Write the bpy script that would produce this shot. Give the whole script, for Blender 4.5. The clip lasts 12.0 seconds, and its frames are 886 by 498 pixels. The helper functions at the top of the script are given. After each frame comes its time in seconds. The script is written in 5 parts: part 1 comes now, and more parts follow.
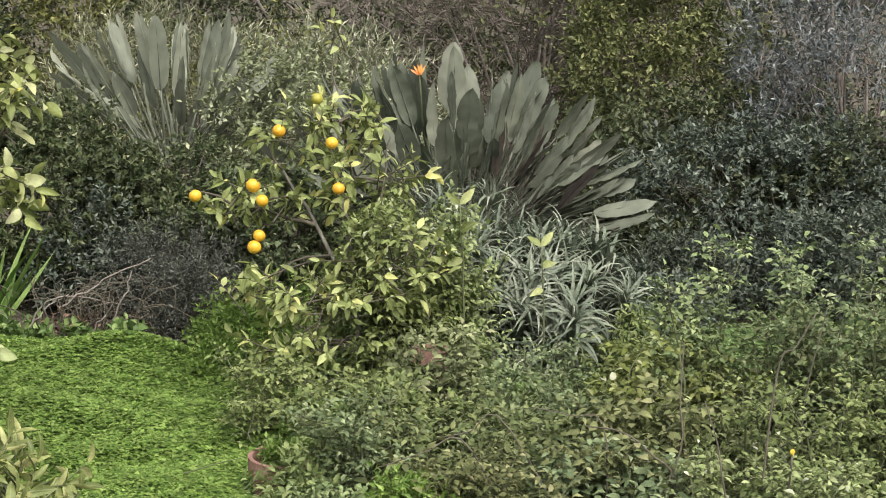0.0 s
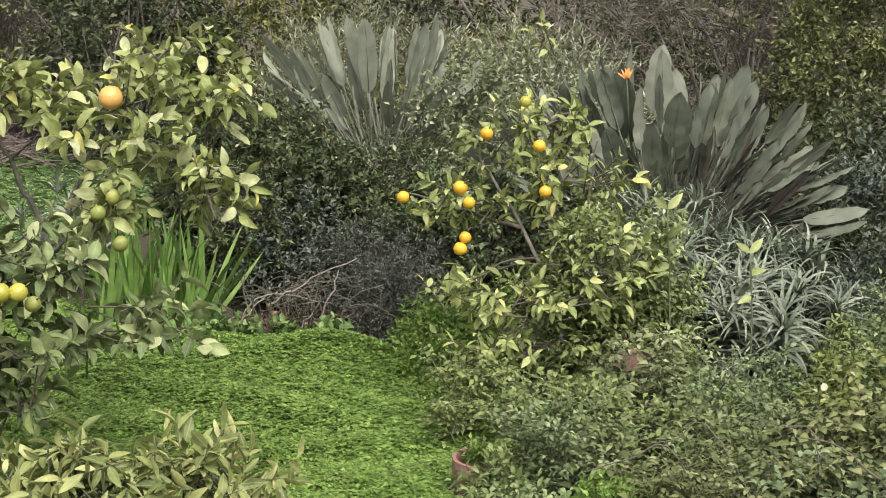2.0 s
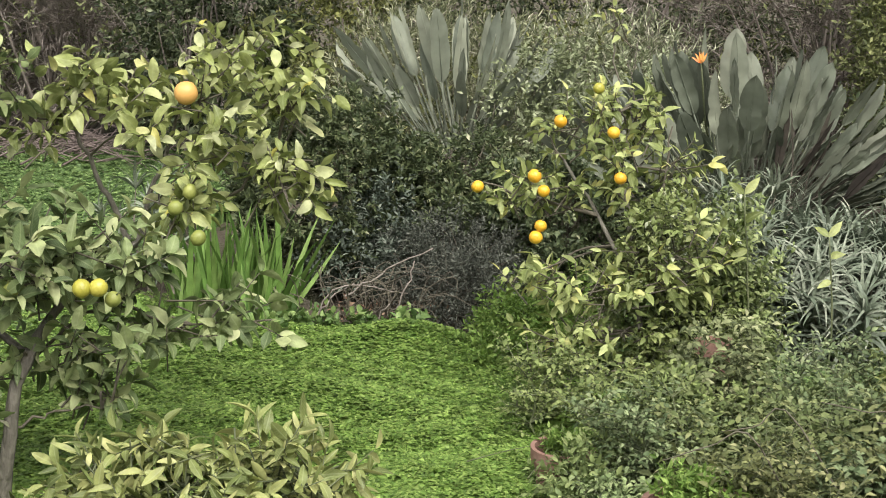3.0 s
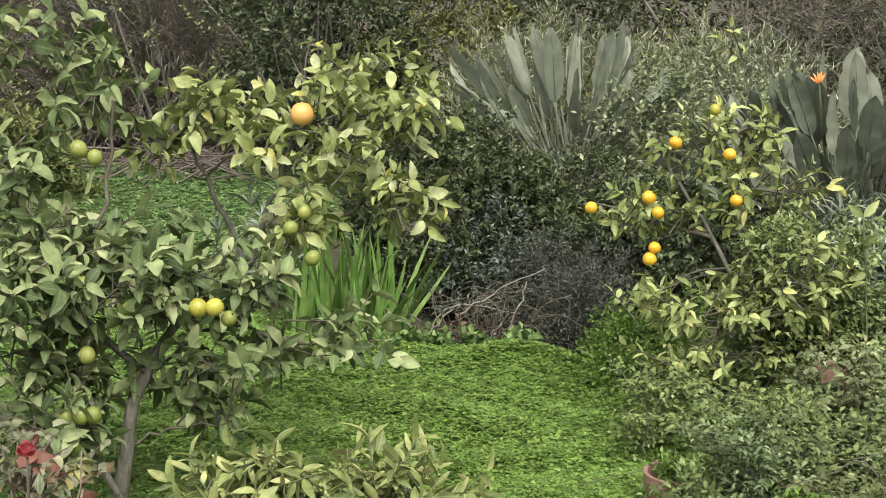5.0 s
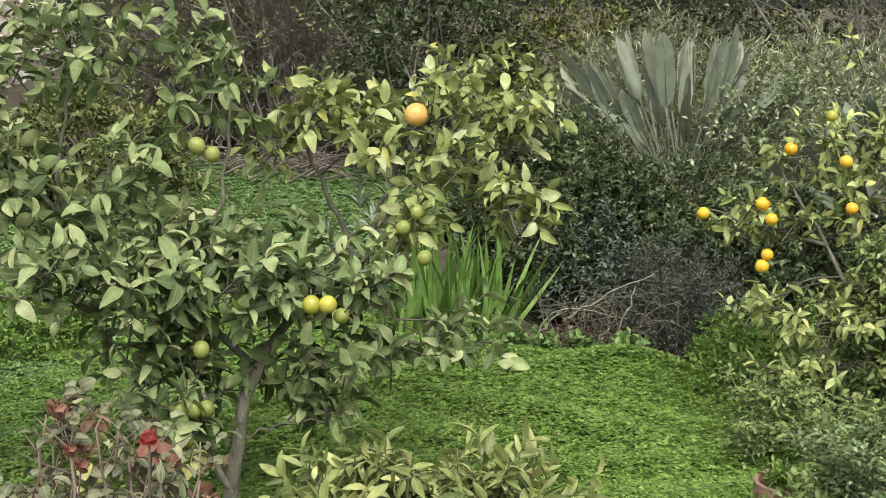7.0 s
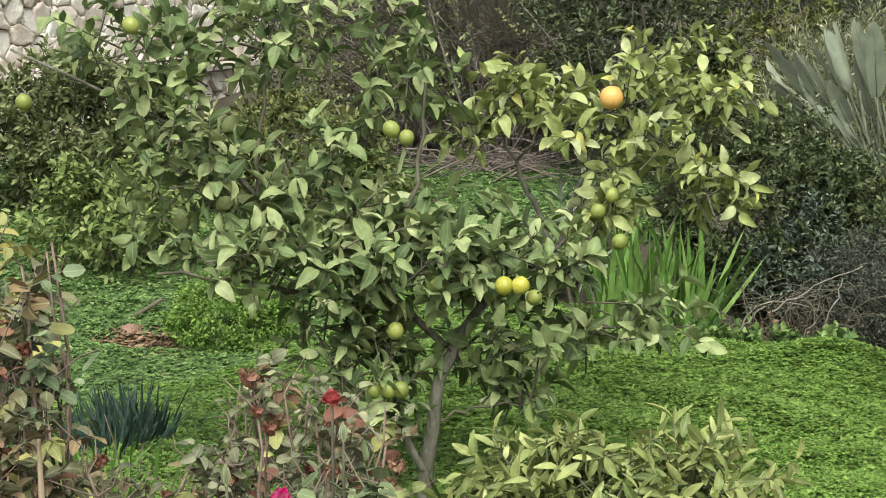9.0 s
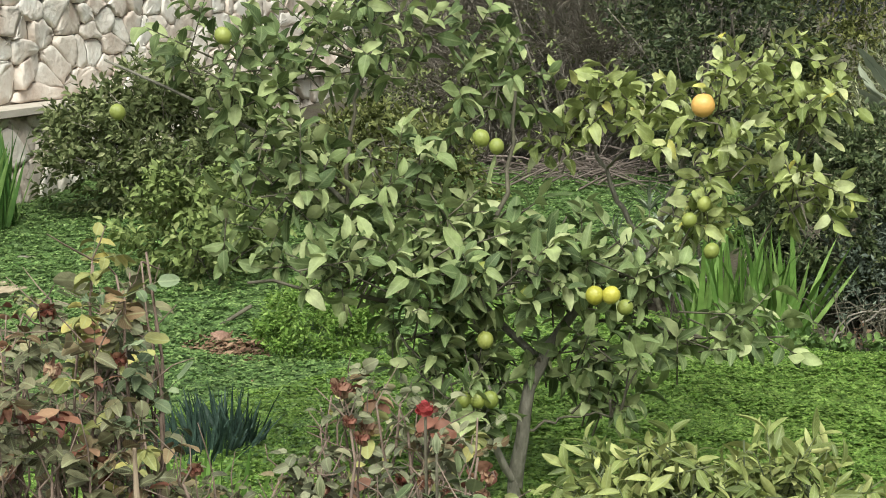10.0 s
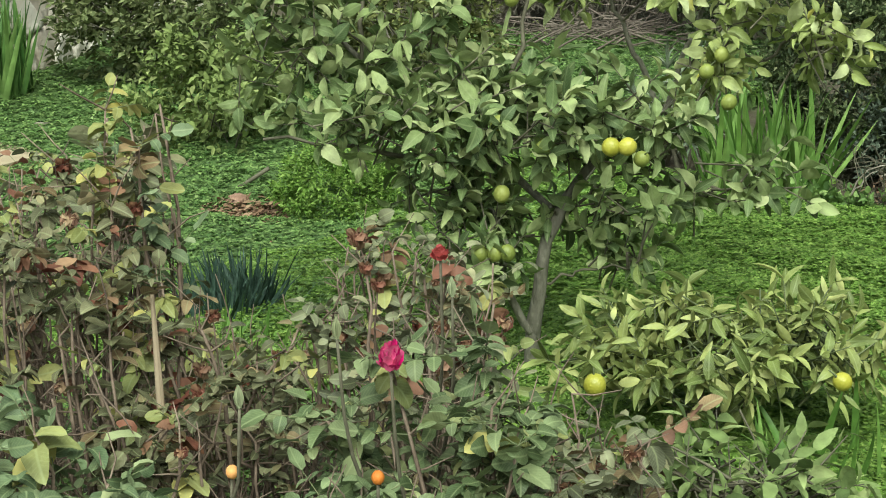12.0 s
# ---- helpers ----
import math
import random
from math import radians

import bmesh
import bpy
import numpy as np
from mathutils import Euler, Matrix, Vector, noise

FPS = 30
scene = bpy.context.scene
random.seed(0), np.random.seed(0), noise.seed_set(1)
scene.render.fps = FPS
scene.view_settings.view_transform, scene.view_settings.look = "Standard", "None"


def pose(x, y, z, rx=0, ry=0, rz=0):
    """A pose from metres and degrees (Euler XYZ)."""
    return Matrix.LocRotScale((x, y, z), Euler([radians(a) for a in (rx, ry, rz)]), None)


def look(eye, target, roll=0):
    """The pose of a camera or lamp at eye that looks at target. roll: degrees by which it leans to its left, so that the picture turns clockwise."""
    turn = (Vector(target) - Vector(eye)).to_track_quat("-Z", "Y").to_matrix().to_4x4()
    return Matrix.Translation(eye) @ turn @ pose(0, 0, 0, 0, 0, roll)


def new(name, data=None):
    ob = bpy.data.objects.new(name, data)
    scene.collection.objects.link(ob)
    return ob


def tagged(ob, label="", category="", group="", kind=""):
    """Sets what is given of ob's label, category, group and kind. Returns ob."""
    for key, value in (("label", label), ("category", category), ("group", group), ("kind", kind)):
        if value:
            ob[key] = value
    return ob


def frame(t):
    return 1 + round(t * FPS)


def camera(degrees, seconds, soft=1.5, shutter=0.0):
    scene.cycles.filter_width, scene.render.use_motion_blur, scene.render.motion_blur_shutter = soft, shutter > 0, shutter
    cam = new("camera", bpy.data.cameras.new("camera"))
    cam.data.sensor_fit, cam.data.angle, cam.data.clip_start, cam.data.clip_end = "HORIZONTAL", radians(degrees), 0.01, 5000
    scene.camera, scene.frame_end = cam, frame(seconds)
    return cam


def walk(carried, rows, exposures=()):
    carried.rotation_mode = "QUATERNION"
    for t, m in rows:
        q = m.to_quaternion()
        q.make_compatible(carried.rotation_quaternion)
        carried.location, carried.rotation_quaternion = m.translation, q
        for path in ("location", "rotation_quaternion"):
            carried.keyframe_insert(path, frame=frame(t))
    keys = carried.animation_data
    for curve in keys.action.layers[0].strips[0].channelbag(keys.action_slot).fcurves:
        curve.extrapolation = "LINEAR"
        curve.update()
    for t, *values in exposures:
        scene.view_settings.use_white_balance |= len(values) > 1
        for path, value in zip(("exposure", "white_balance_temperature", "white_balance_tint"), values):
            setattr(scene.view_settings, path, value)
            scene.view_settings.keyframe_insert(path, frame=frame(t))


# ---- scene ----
# ---- camera ----
cam = camera(31.11, 12.0, soft=1.0)
PATH = [
    (0.0, pose(-0.000, 0.000, 1.950, 80.40, -1.48, 0.25)),
    (0.5, pose(-0.015, 0.001, 1.954, 79.66, -1.90, 0.97)),
    (1.0, pose(-0.029, 0.006, 1.953, 80.29, -1.13, 4.61)),
    (1.5, pose(-0.038, 0.009, 1.947, 80.27, -1.11, 6.99)),
    (2.0, pose(-0.036, 0.011, 1.942, 80.38, -1.28, 7.42)),
    (2.5, pose(-0.035, 0.018, 1.947, 80.13, -0.55, 8.95)),
    (3.0, pose(-0.034, 0.013, 1.947, 79.93, 0.08, 9.96)),
    (3.5, pose(-0.034, 0.017, 1.956, 79.43, 0.34, 11.17)),
    (5.5, pose(-0.057, 0.021, 1.968, 80.69, 0.15, 15.14)),
    (6.0, pose(-0.075, 0.012, 1.966, 80.45, 0.08, 16.48)),
    (6.5, pose(-0.087, 0.007, 1.966, 80.21, 0.09, 17.00)),
    (6.7, pose(-0.088, 0.003, 1.967, 80.41, -0.15, 17.12)),
    (8.3, pose(-0.013, 0.028, 1.846, 81.66, 1.20, 22.90)),
    (8.5, pose(-0.021, 0.033, 1.845, 81.25, 1.15, 23.52)),
    (9.0, pose(-0.028, 0.037, 1.841, 81.25, 1.14, 25.21)),
    (9.5, pose(-0.033, 0.027, 1.843, 81.78, 0.91, 26.29)),
    (10.0, pose(-0.053, 0.043, 1.849, 81.54, 1.49, 28.22)),
    (10.5, pose(-0.055, 0.028, 1.842, 80.61, 2.15, 29.74)),
    (11.0, pose(-0.062, 0.028, 1.836, 80.25, 2.07, 30.86)),
    (11.5, pose(-0.061, 0.033, 1.812, 78.12, 2.12, 31.13)),
    (12.0, pose(-0.042, 0.042, 1.797, 76.86, 2.27, 28.78)),
]
# the white balance drifts a little to green on the way
walk(cam, PATH, [(0.0, 0.87, 6400, 17), (2.0, 0.90, 6400, 17), (3.5, 0.95, 6400, 13), (6.5, 0.80, 6400, 9), (9.0, 0.86, 6400, 2), (11.0, 0.78, 6400, -3), (12.0, 0.80, 6400, -11)])

# ---- world, sun, exposure ----
world = bpy.data.worlds.new("overcast_sky")
scene.world = world
world.use_nodes = True
wn, wl = world.node_tree.nodes, world.node_tree.links
sky = wn.new("ShaderNodeTexSky")
sky.sky_type = "NISHITA"
sky.sun_disc = False
sky.sun_elevation, sky.sun_rotation = radians(52), radians(200)
sky.air_density, sky.dust_density, sky.ozone_density = 1.0, 4.0, 1.0
soften = wn.new("ShaderNodeHueSaturation")
soften.inputs["Saturation"].default_value = 0.15
wl.new(sky.outputs[0], soften.inputs["Color"])
wl.new(soften.outputs[0], wn["Background"].inputs[0])
wn["Background"].inputs[1].default_value = 0.094
sun = new("sun", bpy.data.lights.new("sun", "SUN"))
sun.data.energy, sun.data.angle, sun.data.color = 3.0, radians(38), (1.0, 0.96, 0.9)
sun.matrix_world = look((7, -4, 16), (-1, 6, 0))

# ---- materials ----


def material(name):
    m = bpy.data.materials.new(name)
    m.use_nodes = True
    return m, m.node_tree.nodes, m.node_tree.links, m.node_tree.nodes["Principled BSDF"]


def ramp(nodes, stops):
    r = nodes.new("ShaderNodeValToRGB")
    r.color_ramp.elements[0].position, r.color_ramp.elements[0].color = stops[0][0], (*stops[0][1], 1)
    r.color_ramp.elements[1].position, r.color_ramp.elements[1].color = stops[-1][0], (*stops[-1][1], 1)
    for p, c in stops[1:-1]:
        r.color_ramp.elements.new(p).color = (*c, 1)
    return r


def veined(n, l, colour, rib):
    """The colour of a leaf with a paler midrib and faint side veins."""
    place = n.new("ShaderNodeAttribute")
    place.attribute_name = "leaf_place"
    xy = n.new("ShaderNodeSeparateXYZ")
    l.new(place.outputs["Vector"], xy.inputs[0])

    def calc(kind, a, b):
        node = n.new("ShaderNodeMath")
        node.operation = kind
        for slot, value in enumerate((a, b)):
            if isinstance(value, (int, float)):
                node.inputs[slot].default_value = value
            else:
                l.new(value, node.inputs[slot])
        return node.outputs[0]

    across = calc("ABSOLUTE", xy.outputs[0], 0)
    mid = n.new("ShaderNodeMapRange")
    mid.inputs[1].default_value, mid.inputs[2].default_value = 0.02, 0.075
    mid.inputs[3].default_value, mid.inputs[4].default_value = 1.0, 0.0
    l.new(across, mid.inputs[0])
    side = calc("SINE", calc("MULTIPLY", calc("SUBTRACT", xy.outputs[1], calc("MULTIPLY", across, 0.75)), 52.0), 0)
    lines = calc("MULTIPLY", calc("MAXIMUM", calc("SUBTRACT", side, 0.55), 0), 0.9)
    mix = n.new("ShaderNodeMix")
    mix.data_type, mix.blend_type = "RGBA", "MIX"
    l.new(calc("MULTIPLY", calc("MAXIMUM", mid.outputs[0], lines), rib), mix.inputs[0])
    l.new(colour.outputs[2], mix.inputs[6])
    mix.inputs[7].default_value = (0.42, 0.47, 0.25, 1)
    return mix


def leaf_material(name, stops, rough=0.5, single=False, glow=0.21, blotch=18.0, vary=1.0, rib=0.0):
    """A leaf: a colour of its own for each leaf, fine mottling, gloss, and light that comes through."""
    m, n, l, b = material(name)
    vary = 0.0 if single else vary
    bump_scale = 9 if single else 80
    if single:
        pick = n.new("ShaderNodeObjectInfo").outputs["Random"]
    else:
        pick = n.new("ShaderNodeNewGeometry").outputs["Random Per Island"]
    r = ramp(n, stops)
    l.new(pick, r.inputs[0])
    co = n.new("ShaderNodeTexCoord")
    tex = n.new("ShaderNodeTexNoise")
    tex.inputs["Scale"].default_value, tex.inputs["Detail"].default_value = blotch, 5
    l.new(co.outputs["Object"], tex.inputs["Vector"])
    spread = n.new("ShaderNodeMapRange")
    spread.inputs[1].default_value, spread.inputs[2].default_value = 0.3, 0.7
    spread.inputs[3].default_value, spread.inputs[4].default_value = 0.66, 1.34
    l.new(tex.outputs[0], spread.inputs[0])
    mul = n.new("ShaderNodeMix")
    mul.data_type, mul.blend_type = "RGBA", "MULTIPLY"
    mul.inputs[0].default_value = 1.0
    each = n.new("ShaderNodeObjectInfo").outputs["Random"]
    tone = n.new("ShaderNodeHueSaturation")
    for slot, mean, swing in (("Hue", 0.498, 0.015), ("Saturation", 1.0, -0.12), ("Value", 1.0, 0.19)):
        span = n.new("ShaderNodeMapRange")
        span.inputs[3].default_value, span.inputs[4].default_value = mean - swing * vary, mean + swing * vary
        l.new(each, span.inputs[0])
        l.new(span.outputs[0], tone.inputs[slot])
    l.new(r.outputs[0], tone.inputs["Color"])
    l.new(tone.outputs[0], mul.inputs[6])
    l.new(spread.outputs[0], mul.inputs[7])
    b.inputs["Roughness"].default_value, b.inputs["Specular IOR Level"].default_value = rough, 0.26
    if rib:
        mul = veined(n, l, mul, rib)
    l.new(mul.outputs[2], b.inputs["Base Color"])
    bump = n.new("ShaderNodeBump")
    bump.inputs["Strength"].default_value, bump.inputs["Distance"].default_value = 0.5, 0.006
    fine = n.new("ShaderNodeTexNoise")
    fine.inputs["Scale"].default_value = bump_scale
    l.new(co.outputs["Object"], fine.inputs["Vector"])
    l.new(fine.outputs[0], bump.inputs["Height"])
    l.new(bump.outputs[0], b.inputs["Normal"])
    t = n.new("ShaderNodeBsdfTranslucent")
    l.new(mul.outputs[2], t.inputs[0])
    mix = n.new("ShaderNodeMixShader")
    mix.inputs[0].default_value = glow
    l.new(b.outputs[0], mix.inputs[1])
    l.new(t.outputs[0], mix.inputs[2])
    l.new(mix.outputs[0], n["Material Output"].inputs[0])
    return m


def solid_material(name, stops, rough=0.8, scale=14.0, bump_scale=60.0, bump_depth=0.006, stretch=(1, 1, 1), single=False, metal=0.0):
    """A solid surface: two scales of colour and a fine relief."""
    m, n, l, b = material(name)
    co = n.new("ShaderNodeTexCoord")
    mp = n.new("ShaderNodeMapping")
    mp.inputs["Scale"].default_value = stretch
    l.new(co.outputs["Object"], mp.inputs["Vector"])
    tex = n.new("ShaderNodeTexNoise")
    tex.inputs["Scale"].default_value, tex.inputs["Detail"].default_value, tex.inputs["Roughness"].default_value = scale, 8, 0.65
    l.new(mp.outputs[0], tex.inputs["Vector"])
    shift = n.new("ShaderNodeMath")
    shift.operation = "MULTIPLY_ADD"
    pick = n.new("ShaderNodeObjectInfo").outputs["Random"] if single else n.new("ShaderNodeNewGeometry").outputs["Random Per Island"]
    l.new(pick, shift.inputs[0])
    shift.inputs[1].default_value = 0.35
    low = n.new("ShaderNodeMath")
    low.operation = "SUBTRACT"
    l.new(tex.outputs[0], low.inputs[0])
    low.inputs[1].default_value = 0.17
    l.new(low.outputs[0], shift.inputs[2])
    r = ramp(n, stops)
    l.new(shift.outputs[0], r.inputs[0])
    l.new(r.outputs[0], b.inputs["Base Color"])
    b.inputs["Roughness"].default_value, b.inputs["Metallic"].default_value = rough, metal
    fine = n.new("ShaderNodeTexNoise")
    fine.inputs["Scale"].default_value, fine.inputs["Detail"].default_value = bump_scale, 6
    l.new(mp.outputs[0], fine.inputs["Vector"])
    bump = n.new("ShaderNodeBump")
    bump.inputs["Distance"].default_value = bump_depth
    l.new(fine.outputs[0], bump.inputs["Height"])
    l.new(bump.outputs[0], b.inputs["Normal"])
    return m


LEMON_STOPS = [(0.0, (0.06, 0.093, 0.034)), (0.35, (0.14, 0.192, 0.073)), (0.65, (0.23, 0.285, 0.116)), (0.9, (0.315, 0.36, 0.165)), (1.0, (0.38, 0.41, 0.21))]
PALE_STOPS = [(0.0, (0.12, 0.155, 0.042)), (0.35, (0.255, 0.30, 0.092)), (0.75, (0.36, 0.40, 0.155)), (0.95, (0.42, 0.45, 0.24)), (1.0, (0.48, 0.45, 0.09))]
m_lemon = leaf_material("lemon_leaf", LEMON_STOPS, vary=0.0, rough=0.58, rib=0.22)
m_lemon_one = leaf_material("lemon_leaf_single", LEMON_STOPS, rough=0.58, single=True, blotch=2.2, rib=0.22)
m_pale = leaf_material("pale_citrus_leaf", PALE_STOPS, rough=0.46, vary=0.0, rib=0.22)
m_pale_one = leaf_material("pale_citrus_leaf_single", PALE_STOPS, rough=0.46, single=True, blotch=2.2, rib=0.22)
m_orange_leaf = leaf_material("orange_tree_leaf", [(0.0, (0.115, 0.152, 0.04)), (0.4, (0.235, 0.285, 0.085)), (0.85, (0.36, 0.41, 0.155)), (1.0, (0.50, 0.49, 0.15))], vary=0.2, rib=0.3)
m_narrow = leaf_material("narrow_citrus_leaf", [(0.0, (0.09, 0.122, 0.034)), (0.45, (0.205, 0.245, 0.075)), (0.8, (0.325, 0.35, 0.125)), (1.0, (0.43, 0.435, 0.18))], rough=0.45, vary=0.2, rib=0.3)
m_clover_base = solid_material("dense_clover", [(0.25, (0.075, 0.14, 0.027)), (0.5, (0.13, 0.225, 0.046)), (0.75, (0.185, 0.295, 0.07))], 0.7, 22, 45, 0.03)
m_weed_base = solid_material("dense_low_weed", [(0.25, (0.04, 0.07, 0.022)), (0.5, (0.085, 0.145, 0.036)), (0.75, (0.13, 0.20, 0.055))], 0.8, 18, 45, 0.03)
m_clover = leaf_material("clover_leaf", [(0.0, (0.085, 0.16, 0.03)), (0.5, (0.165, 0.275, 0.055)), (1.0, (0.275, 0.385, 0.098))], rough=0.5, glow=0.35, vary=0.0)
m_weed = leaf_material("low_weed_leaf", [(0.0, (0.055, 0.105, 0.03)), (0.5, (0.115, 0.195, 0.055)), (1.0, (0.23, 0.32, 0.11))], vary=0.2)
m_strel_one = leaf_material("paddle_leaf_single", [(0.0, (0.088, 0.104, 0.072)), (0.35, (0.138, 0.158, 0.11)), (0.7, (0.18, 0.2, 0.142)), (1.0, (0.25, 0.268, 0.195))], rough=0.62, single=True, glow=0.12, blotch=5)
m_strel_pale = leaf_material("grey_paddle_leaf", [(0.0, (0.14, 0.162, 0.115)), (0.5, (0.22, 0.243, 0.175)), (1.0, (0.32, 0.345, 0.252))], rough=0.62, single=True, glow=0.12, blotch=5)
m_strel_dead = leaf_material("dry_paddle_leaf", [(0.0, (0.04, 0.034, 0.026)), (0.7, (0.085, 0.076, 0.056)), (1.0, (0.20, 0.175, 0.135))], rough=0.8, single=True, glow=0.1)
m_iris = leaf_material("sword_leaf", [(0.0, (0.065, 0.135, 0.026)), (0.6, (0.13, 0.235, 0.05)), (1.0, (0.23, 0.345, 0.10))], single=True, blotch=6)
m_sword = leaf_material("dark_sword_leaf", [(0.0, (0.05, 0.12, 0.03)), (0.6, (0.11, 0.21, 0.055)), (1.0, (0.20, 0.31, 0.095))], single=True, blotch=6)
m_aloe = leaf_material("aloe_leaf", [(0.0, (0.095, 0.125, 0.082)), (0.6, (0.17, 0.205, 0.138)), (1.0, (0.29, 0.32, 0.235))], single=True, glow=0.1, rough=0.5)
m_spiky = leaf_material("blue_spiky_leaf", [(0.0, (0.022, 0.042, 0.032)), (1.0, (0.058, 0.095, 0.072))], single=True, glow=0.1)
m_dark = leaf_material("dark_shrub_leaf", [(0.0, (0.04, 0.058, 0.027)), (0.6, (0.092, 0.126, 0.058)), (0.95, (0.165, 0.198, 0.095)), (1.0, (0.40, 0.42, 0.26))], rough=0.42)
m_hedge = leaf_material("hedge_leaf", [(0.0, (0.028, 0.041, 0.019)), (0.5, (0.066, 0.09, 0.04)), (1.0, (0.19, 0.215, 0.112))])
m_yellow = leaf_material("yellow_green_leaf", [(0.0, (0.045, 0.056, 0.018)), (0.5, (0.14, 0.165, 0.056)), (1.0, (0.28, 0.30, 0.12))])
m_grey = leaf_material("grey_leaf", [(0.0, (0.035, 0.041, 0.03)), (0.6, (0.078, 0.087, 0.064)), (1.0, (0.19, 0.205, 0.16))], rough=0.6)
m_silver = leaf_material("silver_leaf", [(0.0, (0.052, 0.066, 0.062)), (0.6, (0.125, 0.148, 0.138)), (1.0, (0.28, 0.305, 0.285))], rough=0.6)
m_blue = leaf_material("blue_green_leaf", [(0.0, (0.048, 0.066, 0.046)), (0.6, (0.096, 0.122, 0.086)), (1.0, (0.20, 0.235, 0.175))])
m_straw = leaf_material("pale_narrow_leaf", [(0.0, (0.10, 0.125, 0.06)), (0.5, (0.24, 0.275, 0.155)), (0.8, (0.42, 0.445, 0.285)), (1.0, (0.60, 0.62, 0.45))], rough=0.6)
m_pale_green = leaf_material("pale_green_leaf", [(0.0, (0.13, 0.162, 0.08)), (0.5, (0.25, 0.295, 0.155)), (0.9, (0.35, 0.395, 0.235)), (1.0, (0.44, 0.47, 0.33))], rough=0.65)
m_green_bush = leaf_material("green_bush_leaf", [(0.0, (0.088, 0.125, 0.04)), (0.4, (0.155, 0.205, 0.066)), (0.85, (0.225, 0.28, 0.098)), (1.0, (0.31, 0.35, 0.145))], rough=0.72)
m_cool_bush = leaf_material("cool_green_bush_leaf", [(0.0, (0.068, 0.10, 0.036)), (0.45, (0.125, 0.168, 0.066)), (0.85, (0.195, 0.24, 0.10)), (1.0, (0.28, 0.32, 0.15))], rough=0.72)
m_olive_bush = leaf_material("olive_bush_leaf", [(0.0, (0.08, 0.102, 0.043)), (0.45, (0.148, 0.178, 0.074)), (0.85, (0.228, 0.26, 0.118)), (1.0, (0.325, 0.34, 0.178))], rough=0.72)
m_bright_bush = leaf_material("bright_bush_leaf", [(0.0, (0.10, 0.135, 0.036)), (0.5, (0.19, 0.24, 0.074)), (0.95, (0.31, 0.35, 0.14)), (1.0, (0.50, 0.52, 0.38))])
m_rose = leaf_material("rose_leaf", [(0.0, (0.066, 0.068, 0.04)), (0.45, (0.135, 0.136, 0.078)), (0.85, (0.21, 0.208, 0.122)), (1.0, (0.29, 0.26, 0.145))], rough=0.5, rib=0.3)
m_rose_brown = leaf_material("browning_rose_leaf", [(0.0, (0.10, 0.075, 0.04)), (0.5, (0.19, 0.135, 0.075)), (1.0, (0.29, 0.21, 0.115))], rough=0.7, rib=0.3)
m_rose_yellow = leaf_material("yellowing_rose_leaf", [(0.0, (0.19, 0.21, 0.075)), (0.6, (0.32, 0.32, 0.12)), (1.0, (0.46, 0.40, 0.13))], rough=0.55, vary=0.3, rib=0.3)
m_rose_green = leaf_material("green_rose_leaf", [(0.0, (0.06, 0.088, 0.04)), (0.5, (0.128, 0.168, 0.08)), (0.9, (0.21, 0.25, 0.13)), (1.0, (0.30, 0.305, 0.14))], rib=0.3)
m_rose_red = leaf_material("red_rose_leaf", [(0.0, (0.13, 0.05, 0.036)), (0.5, (0.225, 0.108, 0.07)), (1.0, (0.31, 0.205, 0.125))], rough=0.6)
m_twig = solid_material("dry_twig", [(0.2, (0.12, 0.10, 0.08)), (0.55, (0.23, 0.20, 0.165)), (0.9, (0.39, 0.345, 0.295))], 0.85, 20, 150, 0.002)
m_dark_twig = solid_material("dark_twig", [(0.2, (0.05, 0.042, 0.03)), (0.55, (0.10, 0.09, 0.06)), (0.9, (0.18, 0.16, 0.11))], 0.8, 20, 150, 0.002)
m_bark = solid_material("citrus_bark", [(0.2, (0.06, 0.056, 0.042)), (0.5, (0.14, 0.13, 0.10)), (0.85, (0.28, 0.265, 0.21))], 0.9, 22, 70, 0.012, (1, 1, 0.35))
m_green_stem = solid_material("green_stem", [(0.2, (0.05, 0.065, 0.03)), (0.6, (0.11, 0.13, 0.055)), (0.9, (0.18, 0.17, 0.09))], 0.7, 20, 120, 0.002)
m_cane = solid_material("rose_cane", [(0.2, (0.06, 0.042, 0.033)), (0.5, (0.16, 0.112, 0.086)), (0.9, (0.31, 0.235, 0.185))], 0.8, 25, 140, 0.003)
m_brush = solid_material("cut_branch", [(0.2, (0.06, 0.045, 0.038)), (0.55, (0.13, 0.10, 0.085)), (0.9, (0.23, 0.19, 0.165))], 0.85, 20, 150, 0.002)
m_stake = solid_material("weathered_wood", [(0.2, (0.19, 0.14, 0.095)), (0.8, (0.40, 0.31, 0.22))], 0.85, 18, 90, 0.003, (1, 1, 0.15))
m_orange = solid_material("orange_peel", [(0.15, (0.62, 0.28, 0.015)), (0.5, (0.70, 0.40, 0.026)), (0.9, (0.72, 0.48, 0.05))], 0.4, 3, 140, 0.0015, single=True)
m_pale_orange = solid_material("pale_orange_peel", [(0.2, (0.58, 0.28, 0.06)), (0.8, (0.68, 0.42, 0.13))], 0.45, 3, 140, 0.0015, single=True)
m_lime = solid_material("green_lemon_peel", [(0.15, (0.14, 0.175, 0.035)), (0.55, (0.24, 0.27, 0.06)), (0.9, (0.37, 0.38, 0.10))], 0.5, 3, 130, 0.002, single=True)
m_yellow_lemon = solid_material("yellow_lemon_peel", [(0.15, (0.27, 0.27, 0.035)), (0.6, (0.40, 0.37, 0.05)), (0.9, (0.52, 0.47, 0.09))], 0.4, 3, 130, 0.002, single=True)
